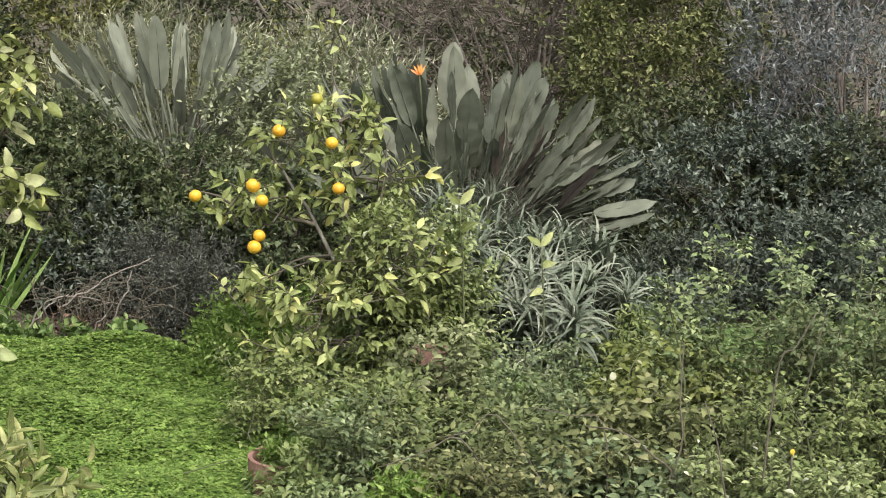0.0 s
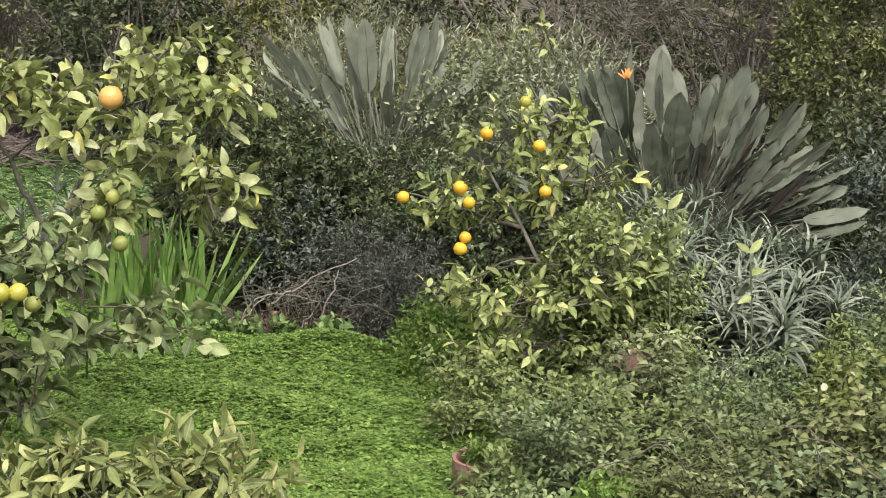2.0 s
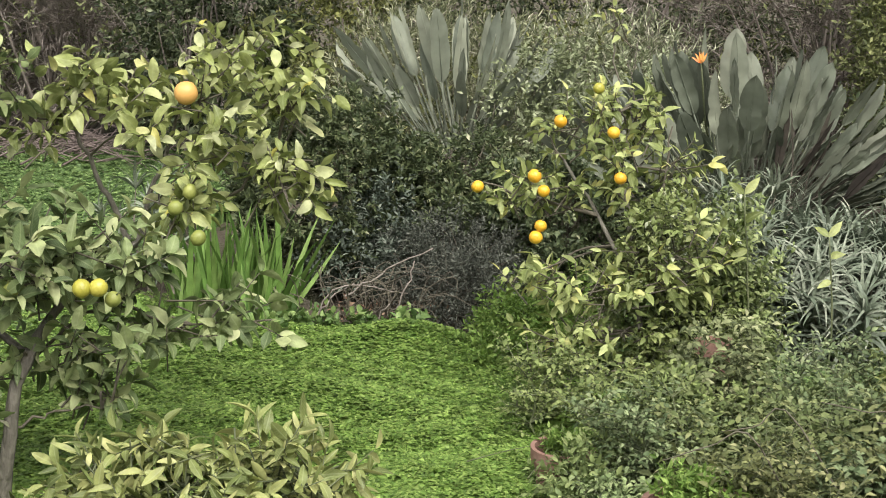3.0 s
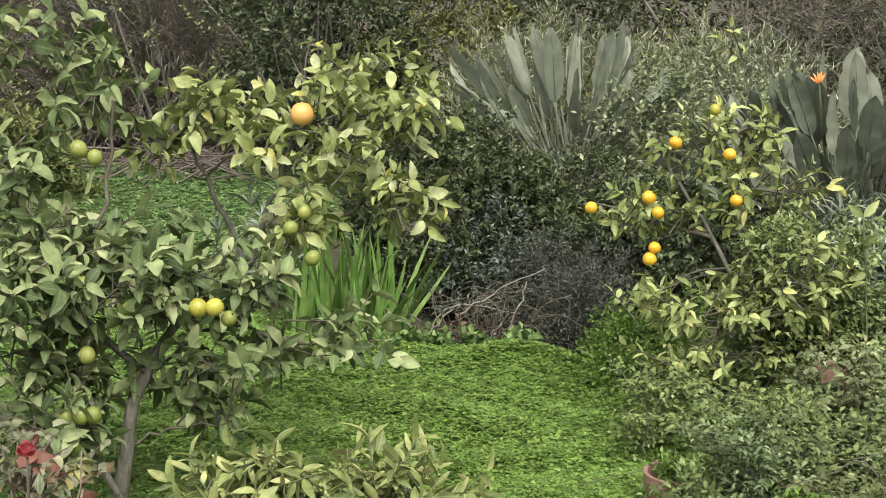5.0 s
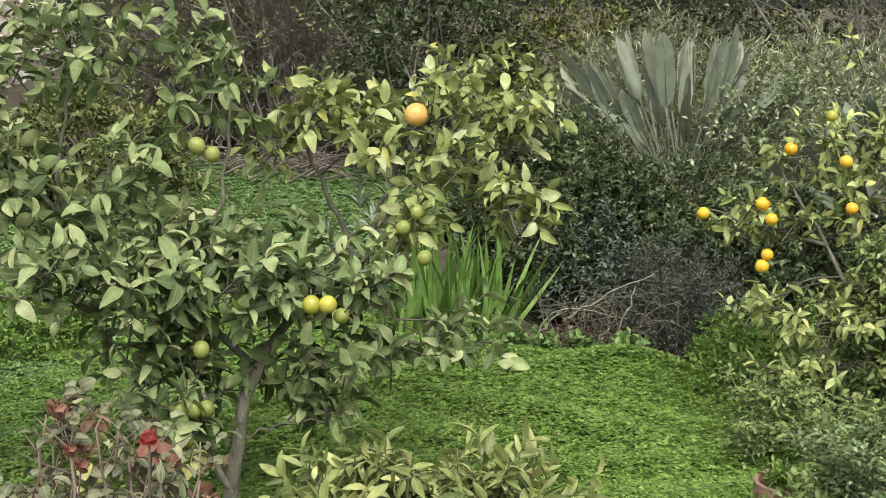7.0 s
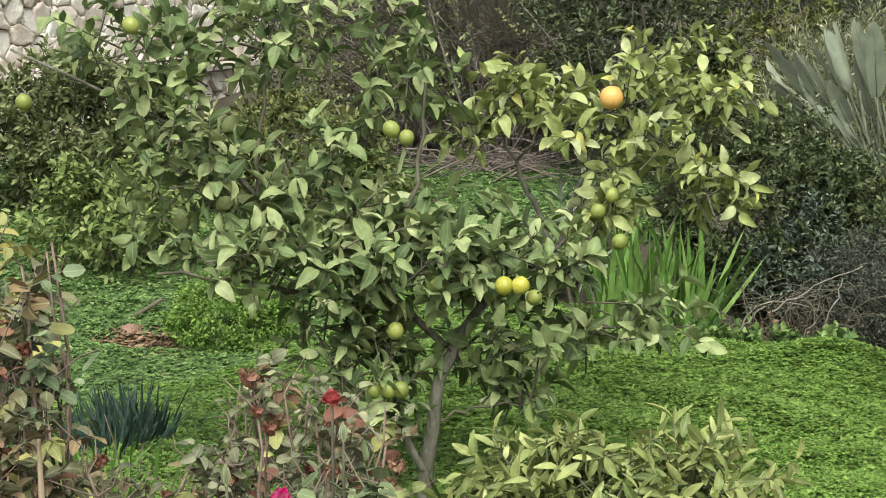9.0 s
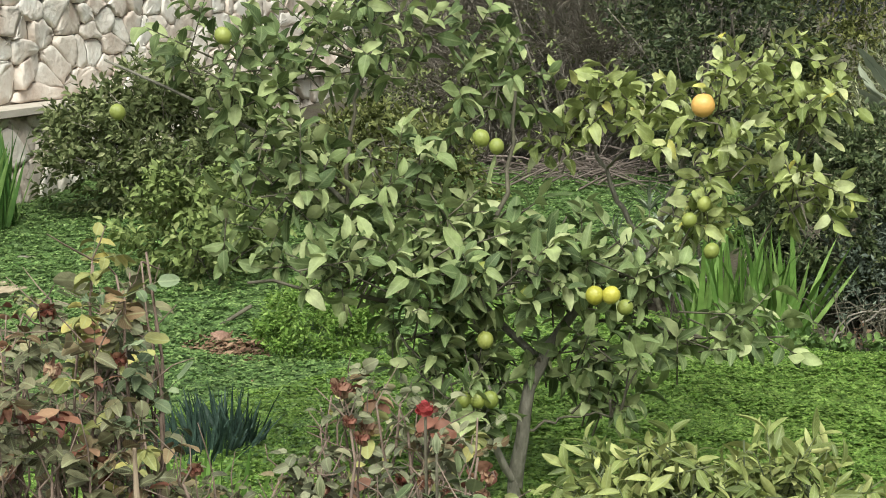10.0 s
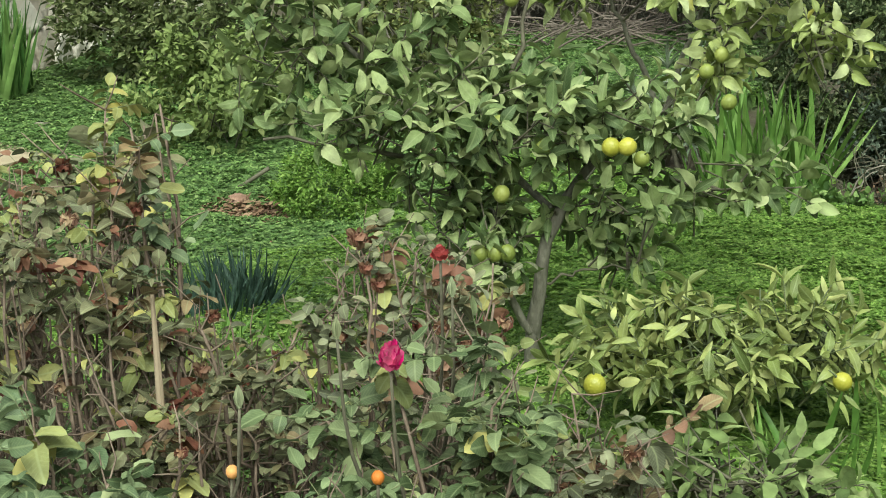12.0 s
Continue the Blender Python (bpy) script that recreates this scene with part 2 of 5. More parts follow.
m_pink = leaf_material("pink_petal", [(0.0, (0.62, 0.06, 0.16)), (1.0, (0.82, 0.27, 0.36))], rough=0.5, blotch=30)
m_red = leaf_material("red_petal", [(0.0, (0.26, 0.035, 0.035)), (1.0, (0.50, 0.12, 0.11))], rough=0.5, blotch=30)
m_apricot = leaf_material("apricot_petal", [(0.0, (0.62, 0.25, 0.07)), (1.0, (0.74, 0.36, 0.12))], rough=0.5, blotch=30)
m_bud = leaf_material("green_bud", [(0.0, (0.22, 0.26, 0.14)), (1.0, (0.42, 0.44, 0.28))], rough=0.5)
m_flame = leaf_material("flame_petal", [(0.0, (0.75, 0.16, 0.02)), (1.0, (0.85, 0.34, 0.04))], rough=0.5)
m_terracotta = solid_material("terracotta", [(0.2, (0.15, 0.085, 0.06)), (0.6, (0.25, 0.145, 0.105)), (0.9, (0.36, 0.28, 0.22))], 0.85, 9, 80, 0.003)
m_soil = solid_material("garden_soil", [(0.2, (0.03, 0.025, 0.018)), (0.5, (0.075, 0.06, 0.04)), (0.8, (0.09, 0.11, 0.04))], 0.95, 3.0, 30, 0.03)
m_litter = leaf_material("dry_litter", [(0.0, (0.10, 0.06, 0.038)), (0.6, (0.20, 0.125, 0.078)), (1.0, (0.34, 0.25, 0.16))], rough=0.85, glow=0.1)
m_stone = solid_material("pale_limestone", [(0.15, (0.44, 0.33, 0.265)), (0.42, (0.66, 0.575, 0.505)), (0.75, (0.81, 0.77, 0.71))], 0.9, 4, 24, 0.012, single=True)
m_mortar = solid_material("dark_joint", [(0.2, (0.15, 0.12, 0.095)), (0.8, (0.33, 0.27, 0.22))], 0.95, 10, 60, 0.01)
m_coping = solid_material("pale_coping_stone", [(0.2, (0.38, 0.325, 0.27)), (0.8, (0.60, 0.545, 0.475))], 0.9, 5, 50, 0.006)
m_slab = solid_material("sandstone_slab", [(0.2, (0.25, 0.195, 0.13)), (0.8, (0.40, 0.325, 0.225))], 0.9, 6, 60, 0.004)

# ---- mesh tools ----
RNG = np.random.default_rng(11)
UP = np.array([0.0, 0.0, 1.0])


def unit(v):
    return v / (np.linalg.norm(v, axis=-1, keepdims=True) + 1e-9)


def ground_z(x, y):
    r = np.hypot(x, y)
    return 0.077 * np.clip(r - 8.5, 0, 14)


def make_mesh(name, verts, tris, mat, smooth=True):
    verts, tris = np.asarray(verts, np.float32), np.asarray(tris, np.int32)
    along_leaf = verts[:, 3:5] if verts.shape[1] == 5 else None
    verts = np.ascontiguousarray(verts[:, :3])
    me = bpy.data.meshes.new(name)
    me.vertices.add(len(verts))
    me.vertices.foreach_set("co", verts.ravel())
    me.loops.add(3 * len(tris))
    me.loops.foreach_set("vertex_index", tris.ravel())
    me.polygons.add(len(tris))
    me.polygons.foreach_set("loop_start", np.arange(0, 3 * len(tris), 3, dtype=np.int32))
    me.polygons.foreach_set("use_smooth", np.full(len(tris), smooth))
    me.update(calc_edges=True)
    if along_leaf is not None:
        me.attributes.new("leaf_place", "FLOAT2", "POINT").data.foreach_set("vector", np.ascontiguousarray(along_leaf).ravel())
    me.validate()
    me.materials.append(mat)
    return me


def join(pieces):
    verts, tris, k = [], [], 0
    wide = max(np.shape(v)[1] for v, f in pieces)
    for v, f in pieces:
        v = np.asarray(v, float)
        verts.append(v if v.shape[1] == wide else np.hstack([v, np.full((len(v), 2), 0.7)]))
        tris.append(np.asarray(f) + k)
        k += len(v)
    return np.concatenate(verts), np.concatenate(tris)


def thing(name, base, label, category, group="", kind=""):
    ob = new(name)
    ob.location = base
    ob.empty_display_size = 0.1
    return tagged(ob, label, category, group, kind)


def part(name, mesh, parent, label="", m=None, kind=""):
    ob = new(name, mesh)
    ob.parent = parent
    if m is not None:
        ob.matrix_basis = m
    return tagged(ob, label, kind=kind)


def leaf_template(width, fold=0.3, curl=0.5, rows=((0.18, 0.75), (0.45, 1.0), (0.75, 0.62)), wave=0.0):
    """A leaf one long along +y, face up: folded along its midrib, bent down towards the tip, with a wavy rim.
    Two more columns tell how far across and along the leaf a corner lies."""
    verts, tris, place = [(0, 0, 0)], [], [(0, 0)]

    def mid(s):
        return np.array([0, math.sin(curl * s) / curl, -(1 - math.cos(curl * s)) / curl]) if abs(curl) > 1e-3 else np.array([0, s, 0])

    for s, w in rows:
        c, h = mid(s), width * w / 2
        up, down = wave * math.sin(9 * s + 1), wave * math.sin(8 * s + 3.4)
        verts += [c + (-h * math.cos(fold), 0, h * math.sin(fold) + up), c, c + (h * math.cos(fold), 0, h * math.sin(fold) + down)]
        place += [(-w / 2, s), (0, s), (w / 2, s)]
    verts.append(mid(1.0))
    place.append((0, 1))
    last = len(verts) - 1
    tris += [(0, 2, 1), (0, 3, 2)]
    for k in range(len(rows) - 1):
        a, b = 1 + 3 * k, 4 + 3 * k
        tris += [(a, a + 1, b + 1), (a, b + 1, b), (a + 1, a + 2, b + 2), (a + 1, b + 2, b + 1)]
    a = 1 + 3 * (len(rows) - 1)
    tris += [(a, a + 1, last), (a + 1, a + 2, last)]
    return np.hstack([np.array(verts, float), np.array(place, float)]), np.array(tris)


def far_leaf(width, fold=0.3):
    """A small folded leaf of two faces, for what stays far off."""
    return np.array([(0, 0, 0), (-width / 2, 0.45, fold * width / 2), (width / 2, 0.45, fold * width / 2), (0, 1, -0.08)]), np.array([(0, 3, 1), (0, 2, 3)])


def round_leaf(width, cup=0.1, droop=0.15):
    """A small oval leaf, cupped a little and bent down at the tip."""
    h = width / 2
    return np.array([(0, 0, 0), (-h * 0.86, 0.25, cup * h), (-h, 0.6, cup * h * 1.6 - droop * 0.3), (0, 1, -droop), (h * 0.92, 0.62, cup * h * 0.6 - droop * 0.3), (h * 0.9, 0.27, cup * h * 1.2)]), np.array([(0, 5, 1), (1, 5, 4), (1, 4, 2), (2, 4, 3)])


def strap_template(width, bend, rows=7, taper=1.6):
    """A long strap or blade one long, starting upwards along +z and bending over towards +y."""
    verts, tris = [], []
    p, step = np.zeros(3), 1.0 / rows
    for k in range(rows + 1):
        s = k / rows
        a = bend * s ** 1.5
        w = width / 2 * max(0.02, min(1.0, 0.7 + s * 1.5) * (1 - s ** (taper * 1.6)))
        tang = np.array([0, math.sin(a), math.cos(a)])
        nrm = np.array([0, -math.cos(a), math.sin(a)])
        verts += [p + (-w, 0, 0) + nrm * w * 0.45, p, p + (w, 0, 0) + nrm * w * 0.45]
        p = p + tang * step
    for k in range(rows):
        a, b = 3 * k, 3 * k + 3
        tris += [(a, a + 1, b + 1), (a, b + 1, b), (a + 1, a + 2, b + 2), (a + 1, b + 2, b + 1)]
    return np.array(verts), np.array(tris)


def axes(ydir, up):
    y = unit(ydir)
    x = unit(np.cross(y, up))
    return x, y, np.cross(x, y)


def scatter(templates, pos, ydir, up, size):
    """Copies of the templates, taken in turn, at the places: vertices and triangles."""
    x, y, z = axes(ydir, up)
    out = []
    for k, (tv, tf) in enumerate(templates):
        sel = slice(k, None, len(templates))
        p, s = pos[sel], size[sel][:, None, None]
        if not len(p):
            continue
        v = tv[None, :, 0:1] * x[sel][:, None] + tv[None, :, 1:2] * y[sel][:, None] + tv[None, :, 2:3] * z[sel][:, None]
        v = v * s + p[:, None]
        if tv.shape[1] == 5:
            v = np.concatenate([v, np.broadcast_to(tv[None, :, 3:5], (len(p), len(tv), 2))], -1)
        f = tf[None] + (np.arange(len(p)) * len(tv))[:, None, None]
        out.append((v.reshape(-1, v.shape[-1]), f.reshape(-1, 3)))
    return join(out)


def tube(points, radii, sides=6):
    """A tapered tube along the points."""
    pts = np.asarray(points, float)
    tang = unit(np.gradient(pts, axis=0))
    side = unit(np.cross(tang, np.array([0.31, 0.87, 0.38])))
    other = np.cross(tang, side)
    ang = np.arange(sides) * 2 * np.pi / sides
    ring = side[:, None] * np.cos(ang)[None, :, None] + other[:, None] * np.sin(ang)[None, :, None]
    v = (pts[:, None] + ring * np.asarray(radii)[:, None, None]).reshape(-1, 3)
    f = []
    for k in range(len(pts) - 1):
        for j in range(sides):
            a, b = k * sides + j, k * sides + (j + 1) % sides
            f += [(a, b, b + sides), (a, b + sides, a + sides)]
    e = len(v) - sides
    f += [(e, e + j, e + j + 1) for j in range(1, sides - 1)]
    return v, np.array(f)


def smooth_line(points, n=10, wobble=0.0, rng=RNG):
    """A smooth line through a few points."""
    p = np.asarray(points, float)
    if len(p) < 3:
        t = np.linspace(0, 1, n)[:, None]
        out = p[0] * (1 - t) + p[-1] * t
    else:
        ext = np.vstack([2 * p[0] - p[1], p, 2 * p[-1] - p[-2]])
        out = []
        for t in np.linspace(0, len(p) - 1 - 1e-6, n):
            k = int(t)
            u = t - k
            a, b, c, d = ext[k:k + 4]
            out.append(0.5 * (2 * b + (c - a) * u + (2 * a - 5 * b + 4 * c - d) * u * u + (3 * b - a - 3 * c + d) * u ** 3))
        out = np.array(out)
    if wobble:
        out[1:-1] += rng.normal(0, wobble, out[1:-1].shape)
    return out


def twig_leaves(rng, base, axis, length, n, leaf_len, spread=1.0, droop=0.25, face=0.7, start=0.15):
    """Leaves set round twigs: their places, ways, faces and sizes."""
    t = len(base)
    s = np.linspace(start, 1, n)[None] + rng.uniform(-0.06, 0.06, (t, n))
    az = np.arange(n)[None] * 2.4 + rng.uniform(0, 6.3, (t, 1)) + rng.uniform(-0.4, 0.4, (t, n))
    side = unit(np.cross(axis, rng.normal(0, 1, (t, 3))))
    other = np.cross(axis, side)
    sp = spread * (1.15 - 0.55 * s) + rng.uniform(-0.2, 0.2, (t, n))
    way = axis[:, None] * np.cos(sp)[..., None] + (side[:, None] * np.cos(az)[..., None] + other[:, None] * np.sin(az)[..., None]) * np.sin(sp)[..., None]
    way[..., 2] -= droop * rng.uniform(0.3, 1.6, (t, n))
    pos = base[:, None] + axis[:, None] * (s * length[:, None])[..., None]
    face_dir = UP * face + axis[:, None] * 0.45 + rng.normal(0, 0.55 if face < 1 else 0.38, (t, n, 3))
    size = leaf_len * rng.uniform(0.6, 1.15, (t, n)) * (0.8 + 0.2 * s)
    return pos.reshape(-1, 3), unit(way.reshape(-1, 3)), face_dir.reshape(-1, 3), size.ravel()


def lumps(d, seed, f=2.2):
    """A smooth, uneven swelling by direction."""
    k = np.array([[1.0, 0.7, 0.3], [-0.6, 1.0, 0.9], [0.4, -1.1, 1.2], [1.3, 0.2, -0.8]])
    ph = np.array([0.0, 1.7, 3.1, 4.4]) + seed * 1.37
    return np.sin(f * d @ k.T + ph).mean(-1)


def clumped_tips(rng, n, rx, ry, h, seed, inner, clumps, low=0.04):
    """Tips of twigs gathered in sprays, each a small rounded tuft on an uneven dome, with gaps between."""
    mid, out = dome_tips(rng, clumps, rx, ry, h, seed, inner, low)
    wide = 0.62 * math.sqrt(math.pi * rx * h / clumps) * rng.uniform(0.55, 1.4, len(mid))
    mid[:, 2] *= 1 - 0.5 * wide.mean() / h
    k = rng.integers(0, len(mid), n)
    e = unit(rng.normal(0, 1, (n, 3)) + out[k] * 0.5 + UP * 0.45)
    p = mid[k] + e * (wide[k] * rng.uniform(0.1, 1, n) ** 0.5)[:, None] * (1, 1, 0.75)
    p[:, 2] = np.maximum(p[:, 2], low)
    return p, unit(e + 0.5 * out[k])


def dome_tips(rng, n, rx, ry, h, seed, inner=0.5, low=0.04):
    """Tips of twigs through the outer part of an uneven dome h high, which stands on its base."""
    d = unit(rng.normal(0, 1, (3 * n, 3)))
    r = (1 - inner * rng.uniform(0, 1, 3 * n) ** 1.6) * (1 + 0.38 * lumps(d, seed) + 0.2 * lumps(d, seed + 5, 6.0))
    p = np.stack([d[:, 0] * rx * r, d[:, 1] * ry * r, h * (0.47 + 0.5 * d[:, 2] * r)], -1)
    ok = p[:, 2] > low
    return p[ok][:n], d[ok][:n]


def stems_to(rng, tips, count, radius, spread=0.12, sides=5):
    """Stems from the base to some of the tips."""
    out = []
    for p in tips[rng.permutation(len(tips))[:count]]:
        a = np.array([rng.normal(0, spread), rng.normal(0, spread), -0.03])
        mid = a * 0.5 + p * 0.5 + np.array([0, 0, 0.12 * p[2]]) + rng.normal(0, 0.05, 3) * np.linalg.norm(p)
        line = smooth_line([a, mid, p], 7)
        out.append(tube(line, np.linspace(radius, radius * 0.25, 7), sides))
    return out


def shrub(name, label, category, x, y, rx, ry, h, twigs, per, leaf_len, leaf, mat, stem_mat=None, stems=20, stem_r=0.012,
          twig_len=0.16, spread=1.0, droop=0.2, seed=1, inner=0.5, lift=0.5, group="", twig_show=0, near=False, base_z=0.0, face=0.7, clumps=None):
    rng = np.random.default_rng(seed)
    ob = thing(name, (x, y, float(ground_z(x, y)) + base_z), label, category, group)
    # a loose crown throughout, and sprays on it
    count = int(np.clip(twigs // 24, 8, 110)) if clumps is None else clumps
    loose = int(twigs * 0.35) if count else twigs
    tips, out = dome_tips(rng, loose, rx, ry, h, seed, inner)
    if count:
        more, away = clumped_tips(rng, twigs - loose, rx, ry, h, seed, inner, count)
        tips, out = np.concatenate([tips, more]), np.concatenate([out, away])
    axis = unit(out * 0.8 + UP * lift + rng.normal(0, 0.35, out.shape))
    length = twig_len * rng.uniform(0.6, 1.3, len(tips))
    base = tips - axis * length[:, None] * 0.6
    templates = leaf if isinstance(leaf, list) else [leaf]
    v, f = scatter(templates, *twig_leaves(rng, base, axis, length, per, leaf_len, spread, droop, face))
    part("foliage", make_mesh("foliage", v, f, mat), ob, kind="stuff")
    lines = stems_to(rng, tips, stems, stem_r) if stems else []
    if near:
        for tb in lines:
            part("stem", make_mesh("stem", *tb, stem_mat or m_bark), ob)
        lines = []
    for k in rng.permutation(len(tips))[:twig_show]:
        lines.append(tube(np.array([base[k] - axis[k] * length[k] * 0.5, base[k] + axis[k] * length[k]]), [stem_r * 0.3, stem_r * 0.12], 3))
    if lines:
        v, f = join(lines)
        part("twiggery", make_mesh("twiggery", v, f, stem_mat or m_bark), ob, kind="stuff")
    return ob


def ball(radius, n_lat=9, n_lon=12, long=1.0, nipple=0.0, dent=0.0):
    """A fruit: a slightly flattened or drawn-out ball about its middle."""
    verts, tris = [(0, 0, radius * long * (1 - dent))], []
    for i in range(1, n_lat):
        a = math.pi * i / n_lat
        for j in range(n_lon):
            b = 2 * math.pi * j / n_lon
            r = radius * (1 + 0.02 * math.sin(3 * b + i))
            verts.append((r * math.sin(a) * math.cos(b), r * math.sin(a) * math.sin(b), radius * long * math.cos(a)))
    verts.append((0, 0, -radius * long * (1 + nipple)))
    for j in range(n_lon):
        tris.append((0, 1 + j, 1 + (j + 1) % n_lon))
    for i in range(n_lat - 2):
        for j in range(n_lon):
            a, b = 1 + i * n_lon + j, 1 + i * n_lon + (j + 1) % n_lon
            tris += [(a, a + n_lon, b + n_lon), (a, b + n_lon, b)]
    e, k = len(verts) - 1, 1 + (n_lat - 2) * n_lon
    tris += [(k + (j + 1) % n_lon, k + j, e) for j in range(n_lon)]
    return np.array(verts), np.array(tris)


def turned(way, up, place, size=1.0):
    """A pose that turns +y to way and +z towards up."""
    x, y, z = axes(np.asarray(way, float)[None], np.asarray(up, float)[None])
    m = Matrix((x[0] * size, y[0] * size, z[0] * size)).transposed().to_4x4()
    m.translation = Vector(place)
    return m


# broad, oval and narrow leaves, bent and folded in several ways
OVATE = ((0.1, 0.5), (0.28, 0.9), (0.46, 1.0), (0.7, 0.76), (0.88, 0.4))
LEAF_BROAD = [leaf_template(w * 0.98, fo, c, OVATE, 0.035) for w, fo, c in ((0.55, 0.3, 0.3), (0.52, 0.45, 0.9), (0.5, 0.2, 1.4), (0.42, 0.75, 0.6), (0.56, 0.35, -0.4), (0.5, 0.55, 1.1))]
LEAF_OVAL = [leaf_template(0.42, 0.3, c) for c in (0.2, 0.6, 1.0)]
LEAF_NARROW = [leaf_template(0.36, fo, c, OVATE) for fo, c in ((0.35, 0.2), (0.55, 0.6), (0.25, 1.0), (0.6, -0.5))]
LEAF_ROSE = [leaf_template(w, fo, c, ((0.14, 0.74), (0.42, 1.0), (0.74, 0.8), (0.92, 0.4)), 0.025) for w, fo, c in ((0.72, 0.25, 0.5), (0.66, 0.5, 1.0), (0.7, 0.15, 1.3), (0.6, 0.7, 0.7), (0.68, 0.3, -0.5))]
LEAF_SPRAY = [round_leaf(w, cu, dr) for w, cu, dr in ((0.5, 0.4, 0.1), (0.44, 0.8, 0.25), (0.52, 0.2, 0.4), (0.4, 1.0, 0.05))]
LEAF_SMALL = [leaf_template(w, fo, c, ((0.28, 0.9), (0.62, 0.85))) for w, fo, c in ((0.45, 0.3, 0.3), (0.4, 0.6, 0.9), (0.5, 0.2, 1.2))]
FAR_OVAL = [far_leaf(0.5), far_leaf(0.42, 0.6)]
FAR_NARROW = [far_leaf(0.2), far_leaf(0.26, 0.5)]
FAR_GRASS = [far_leaf(0.1), far_leaf(0.13, 0.5)]
FAR_TWIG = [far_leaf(0.03, 0.0), far_leaf(0.045, 0.5)]

# ---- ground ----
side_n = 150
lin = np.linspace(-1, 1, side_n)
gx, gy = np.meshgrid(np.sign(lin) * np.abs(lin) ** 2.2 * 70 - 2, np.sign(lin) * np.abs(lin) ** 2.2 * 70 + 7)
gz = ground_z(gx, gy) + 0.015 * np.sin(gx * 2.1 + 0.5) * np.cos(gy * 1.7) - 0.02
gv = np.stack([gx, gy, gz], -1).reshape(-1, 3)
ids = np.arange(side_n * side_n).reshape(side_n, side_n)
quad = np.stack([ids[:-1, :-1], ids[:-1, 1:], ids[1:, 1:], ids[1:, :-1]], -1).reshape(-1, 4)
ground = new("ground", make_mesh("ground", gv, np.concatenate([quad[:, [0, 1, 2]], quad[:, [0, 2, 3]]]), m_soil))
tagged(ground, "dark garden soil under low green growth", "ground", kind="structure")


MOUND_X, MOUND_Y, MOUND_H = -1.5, 7.4, 0.13


def carpet_top(x, y, height, share):
    """The height of the clover's top, in soft hummocks, lower round the slab."""
    hump = 0.5 + 0.33 * np.sin(x * 2.3 + 1.2 * np.sin(y * 1.9)) * np.cos(y * 2.6 + 0.7 * np.sin(x * 3.1)) + 0.17 * np.sin(x * 6.1 + 2 * np.sin(y * 4.7)) * np.sin(y * 7.3 + x)
    up = height * (0.3 + 0.8 * hump) * share + 0.01
    up = up + MOUND_H * np.exp(-(((x - MOUND_X) / 0.34) ** 2 + ((y - MOUND_Y) / 0.3) ** 2))
    near_slab = np.exp(-(((x + 7.3) / 0.95) ** 2 + ((y - 6.85) / 0.85) ** 2) ** 2)
    round_trunk = np.exp(-((x + 2.4) / 0.45) ** 2 - ((y - 4.75) / 0.45) ** 2)
    under_litter = np.exp(-((x + 5.1) / 0.36) ** 2 - ((y - 6.97) / 0.26) ** 2)
    return ground_z(x, y) + up * (1 - 0.75 * near_slab) * (1 - 0.72 * round_trunk) * (1 - 0.85 * under_litter)


def ragged(inside, x0, x1, y0, y1):
    """The same stretch with an uneven outer edge."""
    def keep(x, y):
        gap = np.minimum(np.minimum(x - x0, x1 - x), np.minimum(y - y0, y1 - y))
        return inside(x, y) & (gap > 0.28 + 0.16 * np.sin(2.7 * x + 1.9 * y) + 0.12 * np.sin(6.1 * y - 4.3 * x))
    return keep


